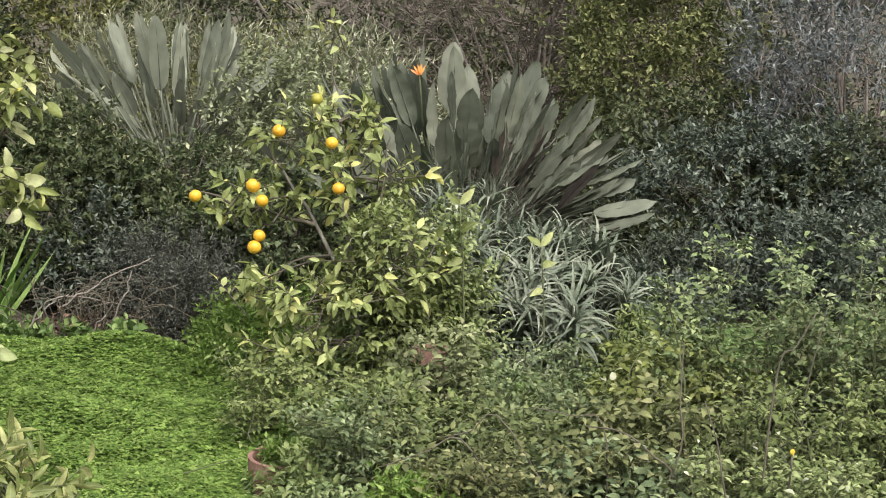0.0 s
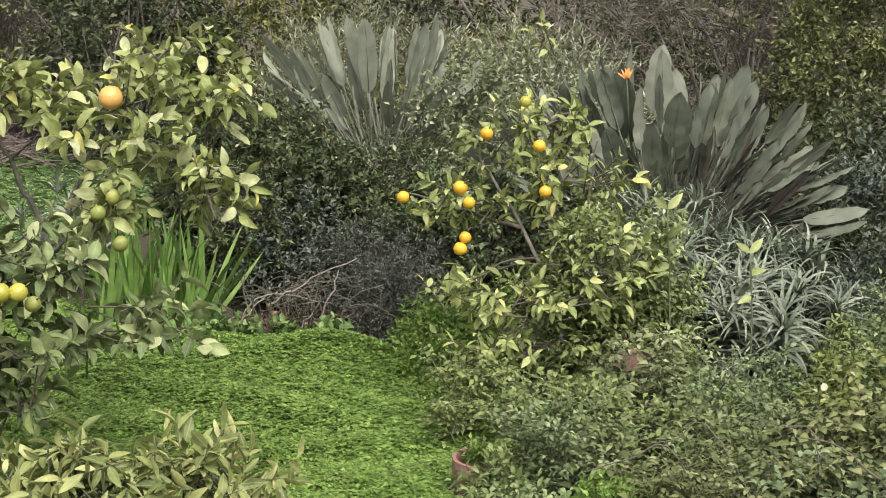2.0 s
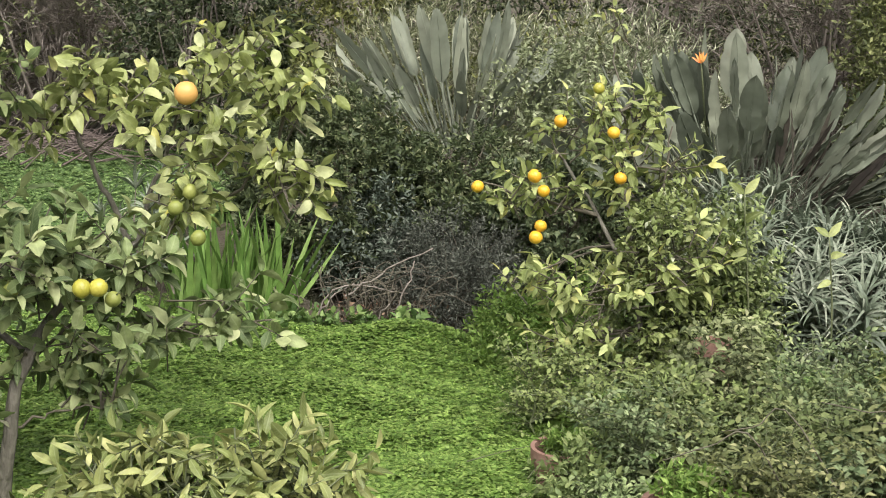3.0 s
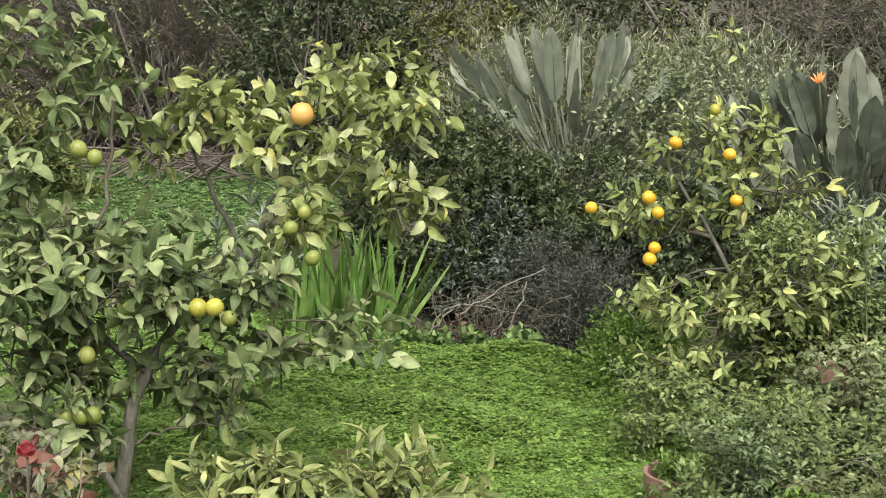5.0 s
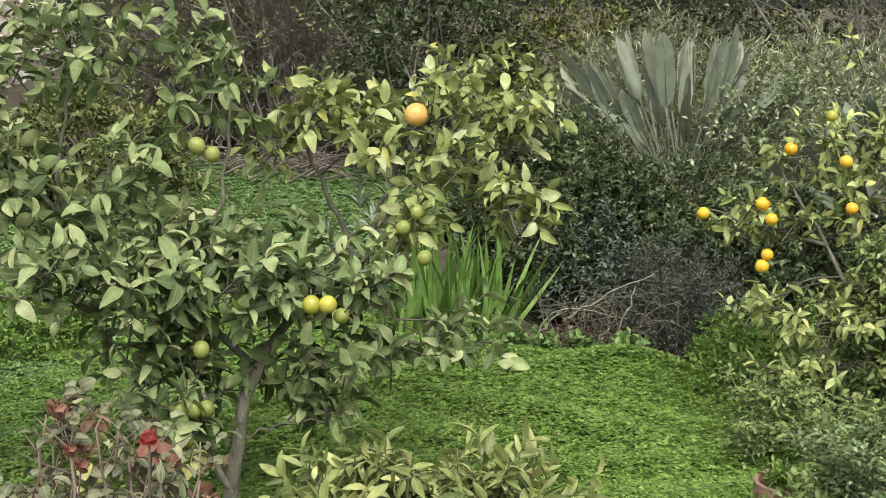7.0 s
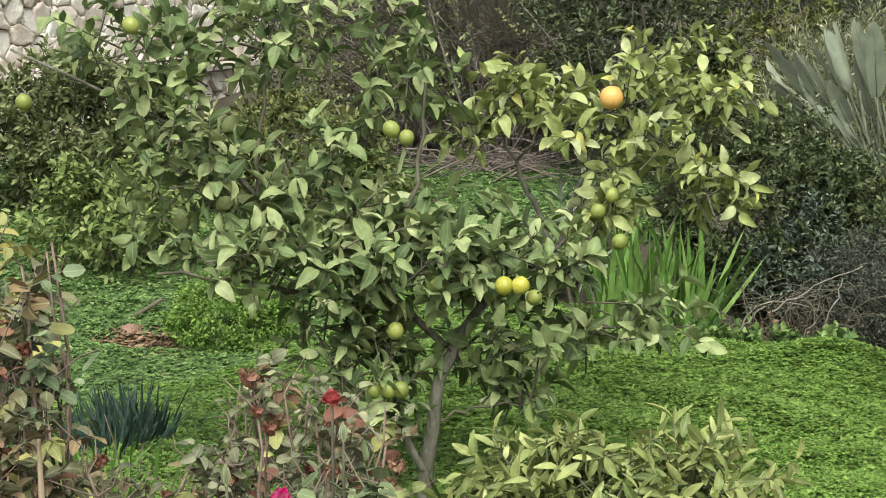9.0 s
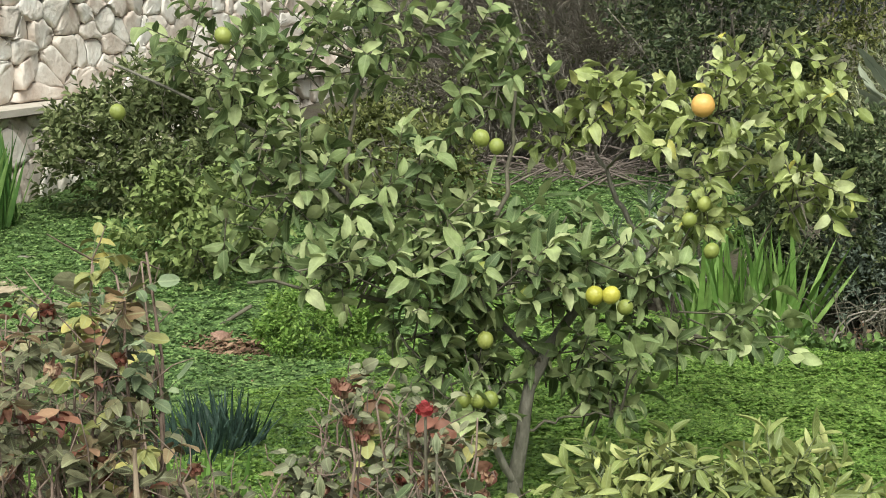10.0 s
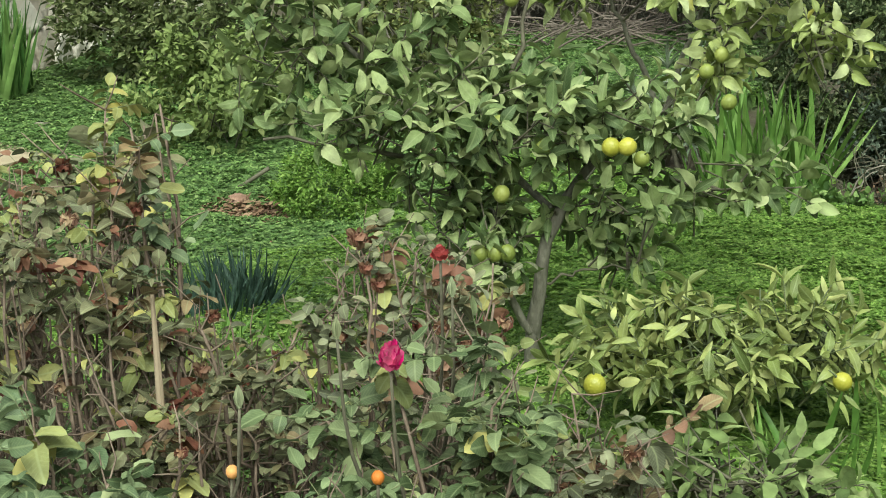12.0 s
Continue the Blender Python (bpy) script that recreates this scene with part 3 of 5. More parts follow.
def carpet(name, label, mat, count, inside, height, size, seed, x0, x1, y0, y1, closed=True):
    """Low clover over a stretch of ground: stalks with three leaflets, in soft hummocks."""
    inside = ragged(inside, x0, x1, y0, y1)
    rng = np.random.default_rng(seed)
    x, y = rng.uniform(x0, x1, count * 3), rng.uniform(y0, y1, count * 3)
    ok = inside(x, y)
    x, y = x[ok][:count], y[ok][:count]
    z = carpet_top(x, y, height, (1 - 0.22 * rng.uniform(0, 1, len(x)) ** 2.5))
    s = size * rng.uniform(0.6, 1.25, len(x))
    leaflet = [(np.array([(0, 0, 0), (-0.5, 0.82, 0.1), (0.5, 0.82, 0.1)]), np.array([(0, 2, 1)])), (np.array([(0, 0, 0), (-0.58, 0.75, 0.0), (0.5, 0.95, -0.08)]), np.array([(0, 2, 1)]))]
    out = []
    tilt = rng.normal(0, 0.34, (len(x), 3)) + UP
    turn = rng.uniform(0, 6.3, len(x))
    for k in range(3):
        a = turn + k * 2.09
        out.append(scatter(leaflet, np.stack([x, y, z], -1), np.stack([np.cos(a), np.sin(a), rng.uniform(-0.35, 0.1, len(x))], -1), tilt, s))
    v, f = join(out)
    ob = tagged(new(name, make_mesh(name, v, f, mat)), label, "ground cover", kind="stuff")
    if not closed:
        return ob
    # the closed mass of stalks and lower leaves under the top leaves
    step = 0.05
    qx, qy = np.meshgrid(np.arange(x0, x1, step), np.arange(y0, y1, step))
    qz = carpet_top(qx, qy, height, 0.89) + rng.normal(0, 0.006, qx.shape) - 0.012
    fits = inside(qx, qy)
    pad = np.pad(fits, 1)
    rim = ~(pad[:-2, 1:-1] & pad[2:, 1:-1] & pad[1:-1, :-2] & pad[1:-1, 2:])
    qz[rim] = ground_z(qx, qy)[rim] - 0.04
    ids = np.arange(qx.size).reshape(qx.shape)
    full = fits[:-1, :-1] & fits[:-1, 1:] & fits[1:, 1:] & fits[1:, :-1]
    a, b, cc, d = ids[:-1, :-1][full], ids[:-1, 1:][full], ids[1:, 1:][full], ids[1:, :-1][full]
    tri = np.concatenate([np.stack([a, b, cc], -1), np.stack([a, cc, d], -1)])
    used, tri = np.unique(tri, return_inverse=True)
    part("undergrowth", make_mesh("undergrowth", np.stack([qx, qy, qz], -1).reshape(-1, 3)[used], tri.reshape(-1, 3), m_clover_base if mat is m_clover else m_weed_base), ob, kind="stuff")
    return ob


def lawn(x, y):
    edge = np.where(x > -2.3, 7.78, 8.45) + 0.1 * np.sin(x * 4)
    right = -0.55 + 0.25 * np.sin(y * 1.4) - np.clip(y - 6.9, 0, 2) * 0.75
    return (y < edge) & (x < right + 0.9 * (y < 6.0)) & (x > -4.6 - 0.2 * np.sin(y * 3)) & (np.hypot(x, y) > 4.2)


def on_slab(x, y):
    u, v = (x + 7.1) * 0.982 - (y - 7.52) * 0.191, (x + 7.1) * 0.191 + (y - 7.52) * 0.982
    return (u > -1.22) & (u < -0.02) & (v > -0.88) & (v < -0.1)


def rough_patch(x, y):
    return (np.sin(x * 2.2 + y) * np.cos(y * 1.9 - x) > -2) & (x < -3.4) & (x / y > -1.5) & ~on_slab(x, y)


carpet("clover_lawn", "bright green clover covering the garden floor", m_clover, 115000, lawn, 0.17, 0.0205, 3, -4.7, 0.7, 4.0, 8.7)
carpet("clover_patch", "green clover in loose patches before the stone wall", m_weed, 68000, rough_patch, 0.17, 0.027, 4, -11.1, -3.0, 4.3, 12.7)
carpet("far_clover", "far patch of low green clover among shrubs", m_clover, 9000, lambda x, y: np.hypot((x + 4.7) / 1.6, (y - 11.2) / 1.1) < 1, 0.08, 0.026, 5, -6.4, -3.0, 10, 12.4)
carpet("bed_clover", "green clover between the rose bushes", m_weed, 12000, lambda x, y: np.hypot(x, y) > 2.0, 0.16, 0.024, 7, -4.6, -0.6, 1.3, 5.3, closed=False)
carpet("front_clover", "green clover under the bushes", m_weed, 16000, lambda x, y: np.hypot(x, y) > 4.6, 0.16, 0.024, 6, -0.9, 2.9, 4.6, 9.2)

# ---- stone wall ----
WALL_A, WALL_B = np.array([-9.1, 9.0]), np.array([-9.6, 11.1])


def clip_cell(poly, a, b):
    """The part of a polygon that lies nearer to a than to b."""
    mid, nrm = (a + b) / 2, b - a
    out = []
    for p, q in zip(poly, poly[1:] + poly[:1]):
        dp, dq = (p - mid) @ nrm, (q - mid) @ nrm
        if dp <= 0:
            out.append(p)
        if dp * dq < 0:
            out.append(p + (q - p) * dp / (dp - dq))
    return out


def rubble(parent, origin, along, out_dir, length, z0, z1, cell, seed):
    """Rubble facing: uneven stones with rounded faces, each an object of its own."""
    rng = np.random.default_rng(seed)
    pts = []
    rows = max(1, round((z1 - z0) / cell))
    for i in range(rows):
        n = round(length / cell / 1.75)
        for j in range(n):
            pts.append(((j + 0.5 + 0.5 * (i % 2) * 0.9 + rng.uniform(-0.42, 0.42)) * length / n, z0 + (i + 0.5 + rng.uniform(-0.3, 0.3)) * (z1 - z0) / rows))
    pts = np.array(pts)[rng.random(len(pts)) > 0.34] / (1.7, 1)
    for k, c in enumerate(pts):
        poly = [np.array(p) for p in ((0, z0), (length / 1.7, z0), (length / 1.7, z1), (0, z1))]
        for j in np.argsort(np.hypot(*(pts - c).T))[1:14]:
            poly = clip_cell(poly, c, pts[j])
            if len(poly) < 3:
                break
        if len(poly) < 3:
            continue
        ring = []
        for p, q in zip(poly, poly[1:] + poly[:1]):
            ring += [p * 0.88 + q * 0.12, p * 0.5 + q * 0.5 + rng.normal(0, 0.008, 2), p * 0.12 + q * 0.88]
        ring = np.array(ring) * (1.7, 1)
        cen = ring.mean(0)
        proud = rng.uniform(0.012, 0.035)
        tip_u, tip_z = rng.normal(0, 0.1, 2)
        levels = [(0.99, -0.03), (0.985, 0.5 * proud), (0.95, 0.94 * proud), (0.72, proud)]
        verts, tris, n = [], [], len(ring)
        gap = 0.006 / np.maximum(np.hypot(*(ring - cen).T), 0.03)[:, None]
        for s, d in levels:
            rr = cen + (ring - cen) * (s - gap) + rng.normal(0, 0.006, ring.shape)
            for u, z in rr:
                q = along * u + out_dir * (d + rng.normal(0, 0.003) + (d > 0) * ((u - cen[0]) * tip_u + (z - cen[1]) * tip_z))
                verts.append((q[0], q[1], z))
        q = along * cen[0] + out_dir * proud * 1.1
        verts.append((q[0], q[1], cen[1]))
        for a in range(len(levels) - 1):
            for j in range(n):
                p0, p1 = a * n + j, a * n + (j + 1) % n
                tris += [(p0, p1, p1 + n), (p0, p1 + n, p0 + n)]
        tris += [((len(levels) - 1) * n + j, (len(levels) - 1) * n + (j + 1) % n, len(verts) - 1) for j in range(n)]
        mesh = make_mesh("stone", np.array(verts) + np.array([origin[0], origin[1], 0]), tris, m_stone, True)
        part("stone", mesh, parent)


def box(x0, x1, y0, y1, z0, z1):
    v = np.array([(x, y, z) for z in (z0, z1) for y in (y0, y1) for x in (x0, x1)], float)
    f = [(0, 2, 3), (0, 3, 1), (4, 5, 7), (4, 7, 6), (0, 1, 5), (0, 5, 4), (2, 6, 7), (2, 7, 3), (0, 4, 6), (0, 6, 2), (1, 3, 7), (1, 7, 5)]
    return v, np.array(f)


def oriented_box(origin, along, out_dir, u0, u1, d0, d1, z0, z1):
    v, f = box(u0, u1, d0, d1, z0, z1)
    q = v[:, 0:1] * along + v[:, 1:2] * out_dir
    return np.column_stack([q[:, 0] + origin[0], q[:, 1] + origin[1], v[:, 2]]), f


along = (WALL_B - WALL_A) / np.linalg.norm(WALL_B - WALL_A)
facing = np.array([along[1], -along[0]])
start = WALL_A - along * 1.6
wall_len = 11.5
COPING = 1.14
wall = thing("wall_west", (0, 0, 0), "tall terrace wall of pale pink and white rubble limestone", "stone wall", kind="structure")
v, f = oriented_box(start, along, facing, 0, wall_len, -0.45, -0.02, 0.1, 2.75)
part("core", make_mesh("core", v, f, m_mortar, False), wall)
v, f = oriented_box(start, along, facing, 0, wall_len, -0.02, 0.28, 0.1, COPING - 0.005)
part("footing", make_mesh("footing", v, f, m_mortar, False), wall)
for k in range(8):
    v, f = oriented_box(start, along, facing, k * wall_len / 8 + 0.006, (k + 1) * wall_len / 8 - 0.006, -0.012, 0.40, COPING, COPING + 0.055)
    part("coping_slab", make_mesh("coping_slab", v, f, m_coping, False), wall, "flat weathered coping slab")
rubble(wall, start, along, facing, wall_len, COPING + 0.062, 2.75, 0.17, 21)
rubble(wall, start + facing * 0.30, along, facing, wall_len, 0.15, COPING - 0.01, 0.165, 22)

slab_v, slab_f = box(-1.3, 0.0, -0.9, 0.0, -0.1, 0.04)
slab_v[:, :2] += RNG.normal(0, 0.03, (8, 2))
slab = new("stone_slab", make_mesh("stone_slab", slab_v, slab_f, m_slab, False))
slab.matrix_basis = pose(-7.10, 7.52, 0.155, 3, 4.4, -11)
tagged(slab, "flat beige sandstone slab lying among clover", "stone slab")

# ---- background growth ----
BACK = "background shrubs"
shrub("tall_hedge", "tall dark evergreen hedge closing the garden", "hedge", -0.6, 14.2, 2.2, 0.7, 3.1, 2000, 9, 0.066, FAR_OVAL, m_hedge, m_twig, 30, 0.02, 0.2, seed=31, group=BACK, clumps=0)
shrub("tall_hedge", "tall dark evergreen hedge closing the garden", "hedge", 2.9, 13.2, 2.2, 0.7, 3.1, 2000, 9, 0.066, FAR_OVAL, m_hedge, m_twig, 30, 0.02, 0.2, seed=32, group=BACK, clumps=0)
shrub("tall_hedge", "tall dark evergreen hedge closing the garden", "hedge", -4.2, 14.2, 2.2, 0.7, 3.0, 2000, 9, 0.066, FAR_OVAL, m_hedge, m_twig, 30, 0.02, 0.2, seed=33, group=BACK, clumps=0)
shrub("tall_hedge", "tall dark evergreen hedge closing the garden", "hedge", -7.6, 14.6, 2.0, 0.8, 2.8, 1700, 9, 0.066, FAR_OVAL, m_hedge, m_twig, 30, 0.02, 0.2, seed=34, group=BACK, clumps=0)
shrub("tall_hedge", "tall dark evergreen hedge closing the garden", "hedge", -8.2, 17.2, 1.5, 0.8, 3.0, 1300, 9, 0.07, FAR_OVAL, m_hedge, m_twig, 25, 0.02, 0.2, seed=29, group=BACK, clumps=0)
shrub("tall_hedge", "tall dark evergreen hedge closing the garden", "hedge", 1.3, 15.4, 2.2, 0.7, 3.0, 1500, 9, 0.07, FAR_OVAL, m_hedge, m_twig, 20, 0.02, 0.2, seed=26, group=BACK, clumps=0)
shrub("tall_hedge", "tall dark evergreen hedge closing the garden", "hedge", -2.4, 15.6, 2.2, 0.7, 3.0, 1500, 9, 0.07, FAR_OVAL, m_hedge, m_twig, 20, 0.02, 0.2, seed=27, group=BACK, clumps=0)
shrub("twig_thicket", "bare brown and mauve thicket of fine twigs", "shrub", 0.75, 12.6, 1.25, 0.6, 2.5, 1250, 14, 0.18, FAR_TWIG, m_twig, m_twig, 50, 0.016, 0.3, 0.6, 0.1, seed=35, group=BACK)
shrub("twig_thicket", "bare brown and mauve thicket of fine twigs", "shrub", -5.7, 13.1, 1.1, 0.6, 2.5, 1200, 14, 0.18, FAR_TWIG, m_twig, m_twig, 50, 0.016, 0.3, 0.6, 0.1, seed=36, group=BACK)
shrub("twig_thicket", "bare brown and mauve thicket of fine twigs", "shrub", -6.75, 13.3, 0.85, 0.6, 2.1, 1200, 14, 0.16, FAR_TWIG, m_twig, m_twig, 40, 0.016, 0.3, 0.6, 0.1, seed=37, group=BACK)
for k, (tx, ty, th) in enumerate(((0.75, 12.4, 2.3), (-5.6, 12.8, 2.4), (-6.6, 13.0, 1.9))):
    shrub("sparse_bush", "sparse green bush grown through bare twigs", "shrub", tx, ty, 1.1, 0.5, th, 330, 8, 0.06, FAR_OVAL, m_yellow, m_dark_twig, 10, 0.01, 0.2, seed=350 + k, group=BACK)
shrub("yellow_shrub", "yellow-green leafy shrub with dark gaps", "shrub", 1.45, 11.1, 0.72, 0.6, 2.6, 2300, 9, 0.055, FAR_OVAL, m_yellow, m_dark_twig, 12, 0.014, 0.2, seed=38, group=BACK)
shrub("grey_shrub", "silver-grey leafed shrub with fine pale twigs", "shrub", 2.75, 10.5, 0.95, 0.7, 2.6, 2100, 12, 0.06, FAR_NARROW, m_silver, m_twig, 40, 0.014, 0.22, seed=39, group=BACK, twig_show=500)
shrub("blue_shrub", "low blue-green shrub with small leaves", "shrub", 2.1, 9.9, 0.95, 0.6, 1.1, 1500, 10, 0.05, FAR_OVAL, m_blue, m_dark_twig, 25, 0.01, 0.14, seed=40, group=BACK)
shrub("blue_shrub", "low blue-green shrub with small leaves", "shrub", 2.9, 8.7, 0.8, 0.6, 0.9, 1000, 10, 0.05, FAR_OVAL, m_blue, m_dark_twig, 25, 0.01, 0.14, seed=41, group=BACK)
shrub("pale_thicket", "tangle of pale narrow-leaved stems", "shrub", -2.2, 11.7, 1.15, 0.6, 1.42, 1700, 13, 0.09, FAR_GRASS, m_straw, m_twig, 60, 0.008, 0.28, 0.8, 0.1, seed=42, group=BACK, twig_show=300)
shrub("pale_thicket", "tangle of pale narrow-leaved stems", "shrub", -0.75, 11.5, 0.85, 0.55, 1.4, 1350, 13, 0.09, FAR_GRASS, m_straw, m_twig, 60, 0.008, 0.28, 0.8, 0.1, seed=43, group=BACK, twig_show=300)
shrub("sparse_bush", "sparse green bush grown through pale stems", "shrub", -1.5, 11.0, 1.2, 0.4, 1.5, 260, 8, 0.06, FAR_OVAL, m_yellow, m_dark_twig, 14, 0.008, 0.2, seed=353, group=BACK)
shrub("dark_bush", "dark green glossy-leaved bush", "shrub", -4.05, 12.3, 0.85, 0.6, 2.5, 1600, 9, 0.075, FAR_OVAL, m_hedge, m_twig, 25, 0.014, 0.2, seed=44, group=BACK)
shrub("yellow_shrub", "yellow-green leafy shrub with dark gaps", "shrub", -3.0, 12.2, 0.55, 0.5, 2.3, 1000, 9, 0.06, FAR_OVAL, m_yellow, m_twig, 25, 0.012, 0.18, seed=45, group=BACK)
shrub("ivy_bush", "dark ivy-like bush at the foot of the wall", "shrub", -7.5, 9.5, 1.0, 0.6, 1.36, 1800, 8, 0.085, FAR_OVAL, m_olive_bush, m_twig, 30, 0.014, 0.16, seed=46, inner=0.6, twig_show=150)
shrub("yellowing_shrub", "loose shrub with yellowing leaves", "shrub", -6.3, 10.6, 0.75, 0.6, 0.95, 800, 8, 0.08, FAR_OVAL, m_yellow, m_twig, 30, 0.012, 0.18, seed=47)

shrub("blue_shrub", "low blue-green shrub with small leaves", "shrub", 1.15, 8.45, 0.4, 0.3, 0.42, 500, 10, 0.045, FAR_OVAL, m_blue, m_dark_twig, 15, 0.008, 0.14, seed=55, group=BACK)
shrub("blue_shrub", "low blue-green shrub with small leaves", "shrub", 1.35, 9.0, 0.42, 0.3, 0.55, 600, 10, 0.045, FAR_OVAL, m_blue, m_dark_twig, 15, 0.008, 0.14, seed=56, group=BACK)
shrub("yellowing_shrub", "loose shrub with fresh yellow-green leaves", "shrub", -6.15, 8.1, 0.55, 0.4, 0.85, 420, 8, 0.085, LEAF_SMALL, m_green_bush, m_dark_twig, 20, 0.008, 0.16, seed=57, inner=0.7)
shrub("blue_shrub", "low blue-green shrub with small leaves", "shrub", 2.05, 9.2, 0.55, 0.35, 0.5, 650, 10, 0.048, FAR_OVAL, m_blue, m_dark_twig, 15, 0.008, 0.14, seed=58, group=BACK)
shrub("blue_shrub", "low blue-green shrub with small leaves", "shrub", 2.6, 9.5, 0.5, 0.35, 0.5, 600, 10, 0.048, FAR_OVAL, m_blue, m_dark_twig, 15, 0.008, 0.14, seed=59, group=BACK)
shrub("clover_mound", "rounded mound of bright green clover", "ground cover", -4.62, 7.1, 0.36, 0.3, 0.42, 1900, 7, 0.034, FAR_OVAL, m_clover, m_green_stem, 8, 0.004, 0.1, droop=0.3, seed=525, inner=0.3)
shrub("dark_bush", "dark green glossy-leaved bush", "shrub", 1.75, 10.35, 1.1, 0.4, 1.15, 1500, 9, 0.06, FAR_OVAL, m_hedge, m_dark_twig, 20, 0.012, 0.16, seed=571, group=BACK, clumps=0)
shrub("dark_bush", "dark green glossy-leaved bush", "shrub", 3.0, 9.9, 1.0, 0.4, 1.1, 1300, 9, 0.06, FAR_OVAL, m_hedge, m_dark_twig, 20, 0.012, 0.16, seed=572, group=BACK, clumps=0)
shrub("dark_bush", "dark green glossy-leaved bush", "shrub", 1.05, 9.6, 0.45, 0.3, 0.55, 600, 9, 0.05, FAR_OVAL, m_hedge, m_dark_twig, 12, 0.01, 0.14, seed=573, group=BACK, clumps=0)
shrub("pale_bush", "loose bush of pale grey-green small leaves", "shrub", -1.12, 9.95, 0.36, 0.3, 1.5, 620, 9, 0.05, FAR_OVAL, m_pale_green, m_dark_twig, 16, 0.008, 0.18, seed=574, group=BACK, inner=0.8)
shrub("pale_bush", "loose bush of pale grey-green small leaves", "shrub", -0.55, 10.3, 0.4, 0.3, 1.35, 520, 9, 0.05, FAR_OVAL, m_pale_green, m_dark_twig, 16, 0.008, 0.18, seed=575, group=BACK, inner=0.8)
# a dark, rounded shrub with pale shoot tips
shrub("dark_shrub", "dense dark green small-leaved shrub with pale shoot tips", "shrub", -2.4, 9.25, 0.66, 0.5, 1.22, 2600, 11, 0.048, FAR_OVAL, m_dark, m_dark_twig, 30, 0.014, 0.12, seed=48, inner=0.4)
shrub("dark_shrub", "dense dark green small-leaved shrub with pale shoot tips", "shrub", -1.6, 9.35, 0.5, 0.45, 0.88, 1500, 11, 0.048, FAR_OVAL, m_dark, m_dark_twig, 30, 0.014, 0.12, seed=49, inner=0.4)
shrub("dark_shrub", "dense dark green small-leaved shrub with pale shoot tips", "shrub", -0.85, 9.2, 0.55, 0.45, 0.9, 1500, 11, 0.048, FAR_OVAL, m_dark, m_dark_twig, 30, 0.014, 0.12, seed=50, inner=0.4)
shrub("grey_twiggy_shrub", "low grey-leaved shrub with fine dark twigs", "shrub", -1.55, 8.75, 0.42, 0.32, 0.6, 1200, 11, 0.035, FAR_NARROW, m_grey, m_dark_twig, 18, 0.006, 0.16, seed=51, inner=0.8, twig_show=60)
shrub("blue_sprig_shrub", "dark shrub with blue-green leafy sprigs", "shrub", -1.95, 8.95, 0.45, 0.3, 0.72, 700, 9, 0.045, FAR_OVAL, m_blue, m_dark_twig, 18, 0.006, 0.18, seed=54, inner=0.8)
shrub("grey_twiggy_shrub", "low grey-leaved shrub with fine dark twigs", "shrub", -1.42, 8.3, 0.36, 0.28, 0.52, 900, 11, 0.035, FAR_NARROW, m_grey, m_dark_twig, 18, 0.006, 0.16, seed=59, inner=0.8, twig_show=60)
brush = []
for k in range(95):
    bx, by = RNG.normal(-1.9, 0.15), RNG.normal(8.1, 0.09)
    tx, ty, tz = bx + RNG.normal(0.05, 0.2), by + RNG.normal(-0.05, 0.1), RNG.uniform(0.08, 0.42)
    brush.append(tube(smooth_line([(bx, by, -0.02), ((bx + tx) / 2 + RNG.normal(0, 0.05), (by + ty) / 2, tz * 0.75), (tx, ty, tz), (tx + RNG.normal(0, 0.12), ty - 0.03, tz - RNG.uniform(0, 0.12))], 9), np.linspace(0.0045, 0.002, 9), 4))
tagged(new("dry_brush", make_mesh("dry_brush", *join(brush), m_dark_twig)), "tangle of dry brown twigs beside the iris", "dry twigs", kind="stuff")
n = 160
place = np.stack([RNG.normal(-1.86, 0.17, n), RNG.normal(8.1, 0.08, n), 0.02 + 0.18 * RNG.uniform(0, 1, n) ** 1.4], -1)
tagged(new("dry_leaves", make_mesh("dry_leaves", *scatter(FAR_OVAL, place, RNG.normal(0, 1, (n, 3)), RNG.normal(0, 1, (n, 3)), RNG.uniform(0.03, 0.055, n)), m_litter)), "brown dead leaves caught in dry twigs", "dry leaves", kind="stuff")
for foot, bend, tip in (((-2.16, 7.92, 0.02), (-1.98, 7.93, 0.30), (-1.62, 7.98, 0.27)), ((-1.95, 7.95, 0.25), (-1.75, 7.96, 0.38), (-1.5, 8.05, 0.5)), ((-2.12, 7.9, 0.02), (-2.06, 7.9, 0.2), (-1.9, 7.95, 0.32)),
                        ((-1.86, 7.9, 0.02), (-1.78, 7.9, 0.14), (-1.7, 7.9, 0.23)), ((-1.82, 7.9, 0.14), (-1.74, 7.88, 0.06), (-1.66, 7.86, 0.0)), ((-1.7, 7.94, 0.1), (-1.62, 7.93, 0.3), (-1.58, 7.95, 0.45))):
    tagged(new("dead_branch", make_mesh("dead_branch", *tube(smooth_line([foot, bend, tip], 10, 0.008), np.linspace(0.006, 0.003, 10), 5), m_twig)), "bare pale dead branch in a tangle of twigs", "branch", group="dead branches")
for k, (wx, wy) in enumerate(((-2.2, 7.82), (-1.97, 7.78), (-1.72, 7.8), (-2.08, 7.86), (-1.55, 7.78), (-2.35, 7.85), (-1.85, 7.83), (-1.63, 7.86), (-2.28, 7.7))):
    shrub("mallow_weed", "low pale-green leafy weed at the edge of the clover", "weed", wx, wy, 0.13, 0.1, 0.19, 40, 5, 0.055, LEAF_ROSE, m_weed, m_green_stem, 6, 0.003, 0.08, seed=540 + k, inner=0.8, group="edge weeds")
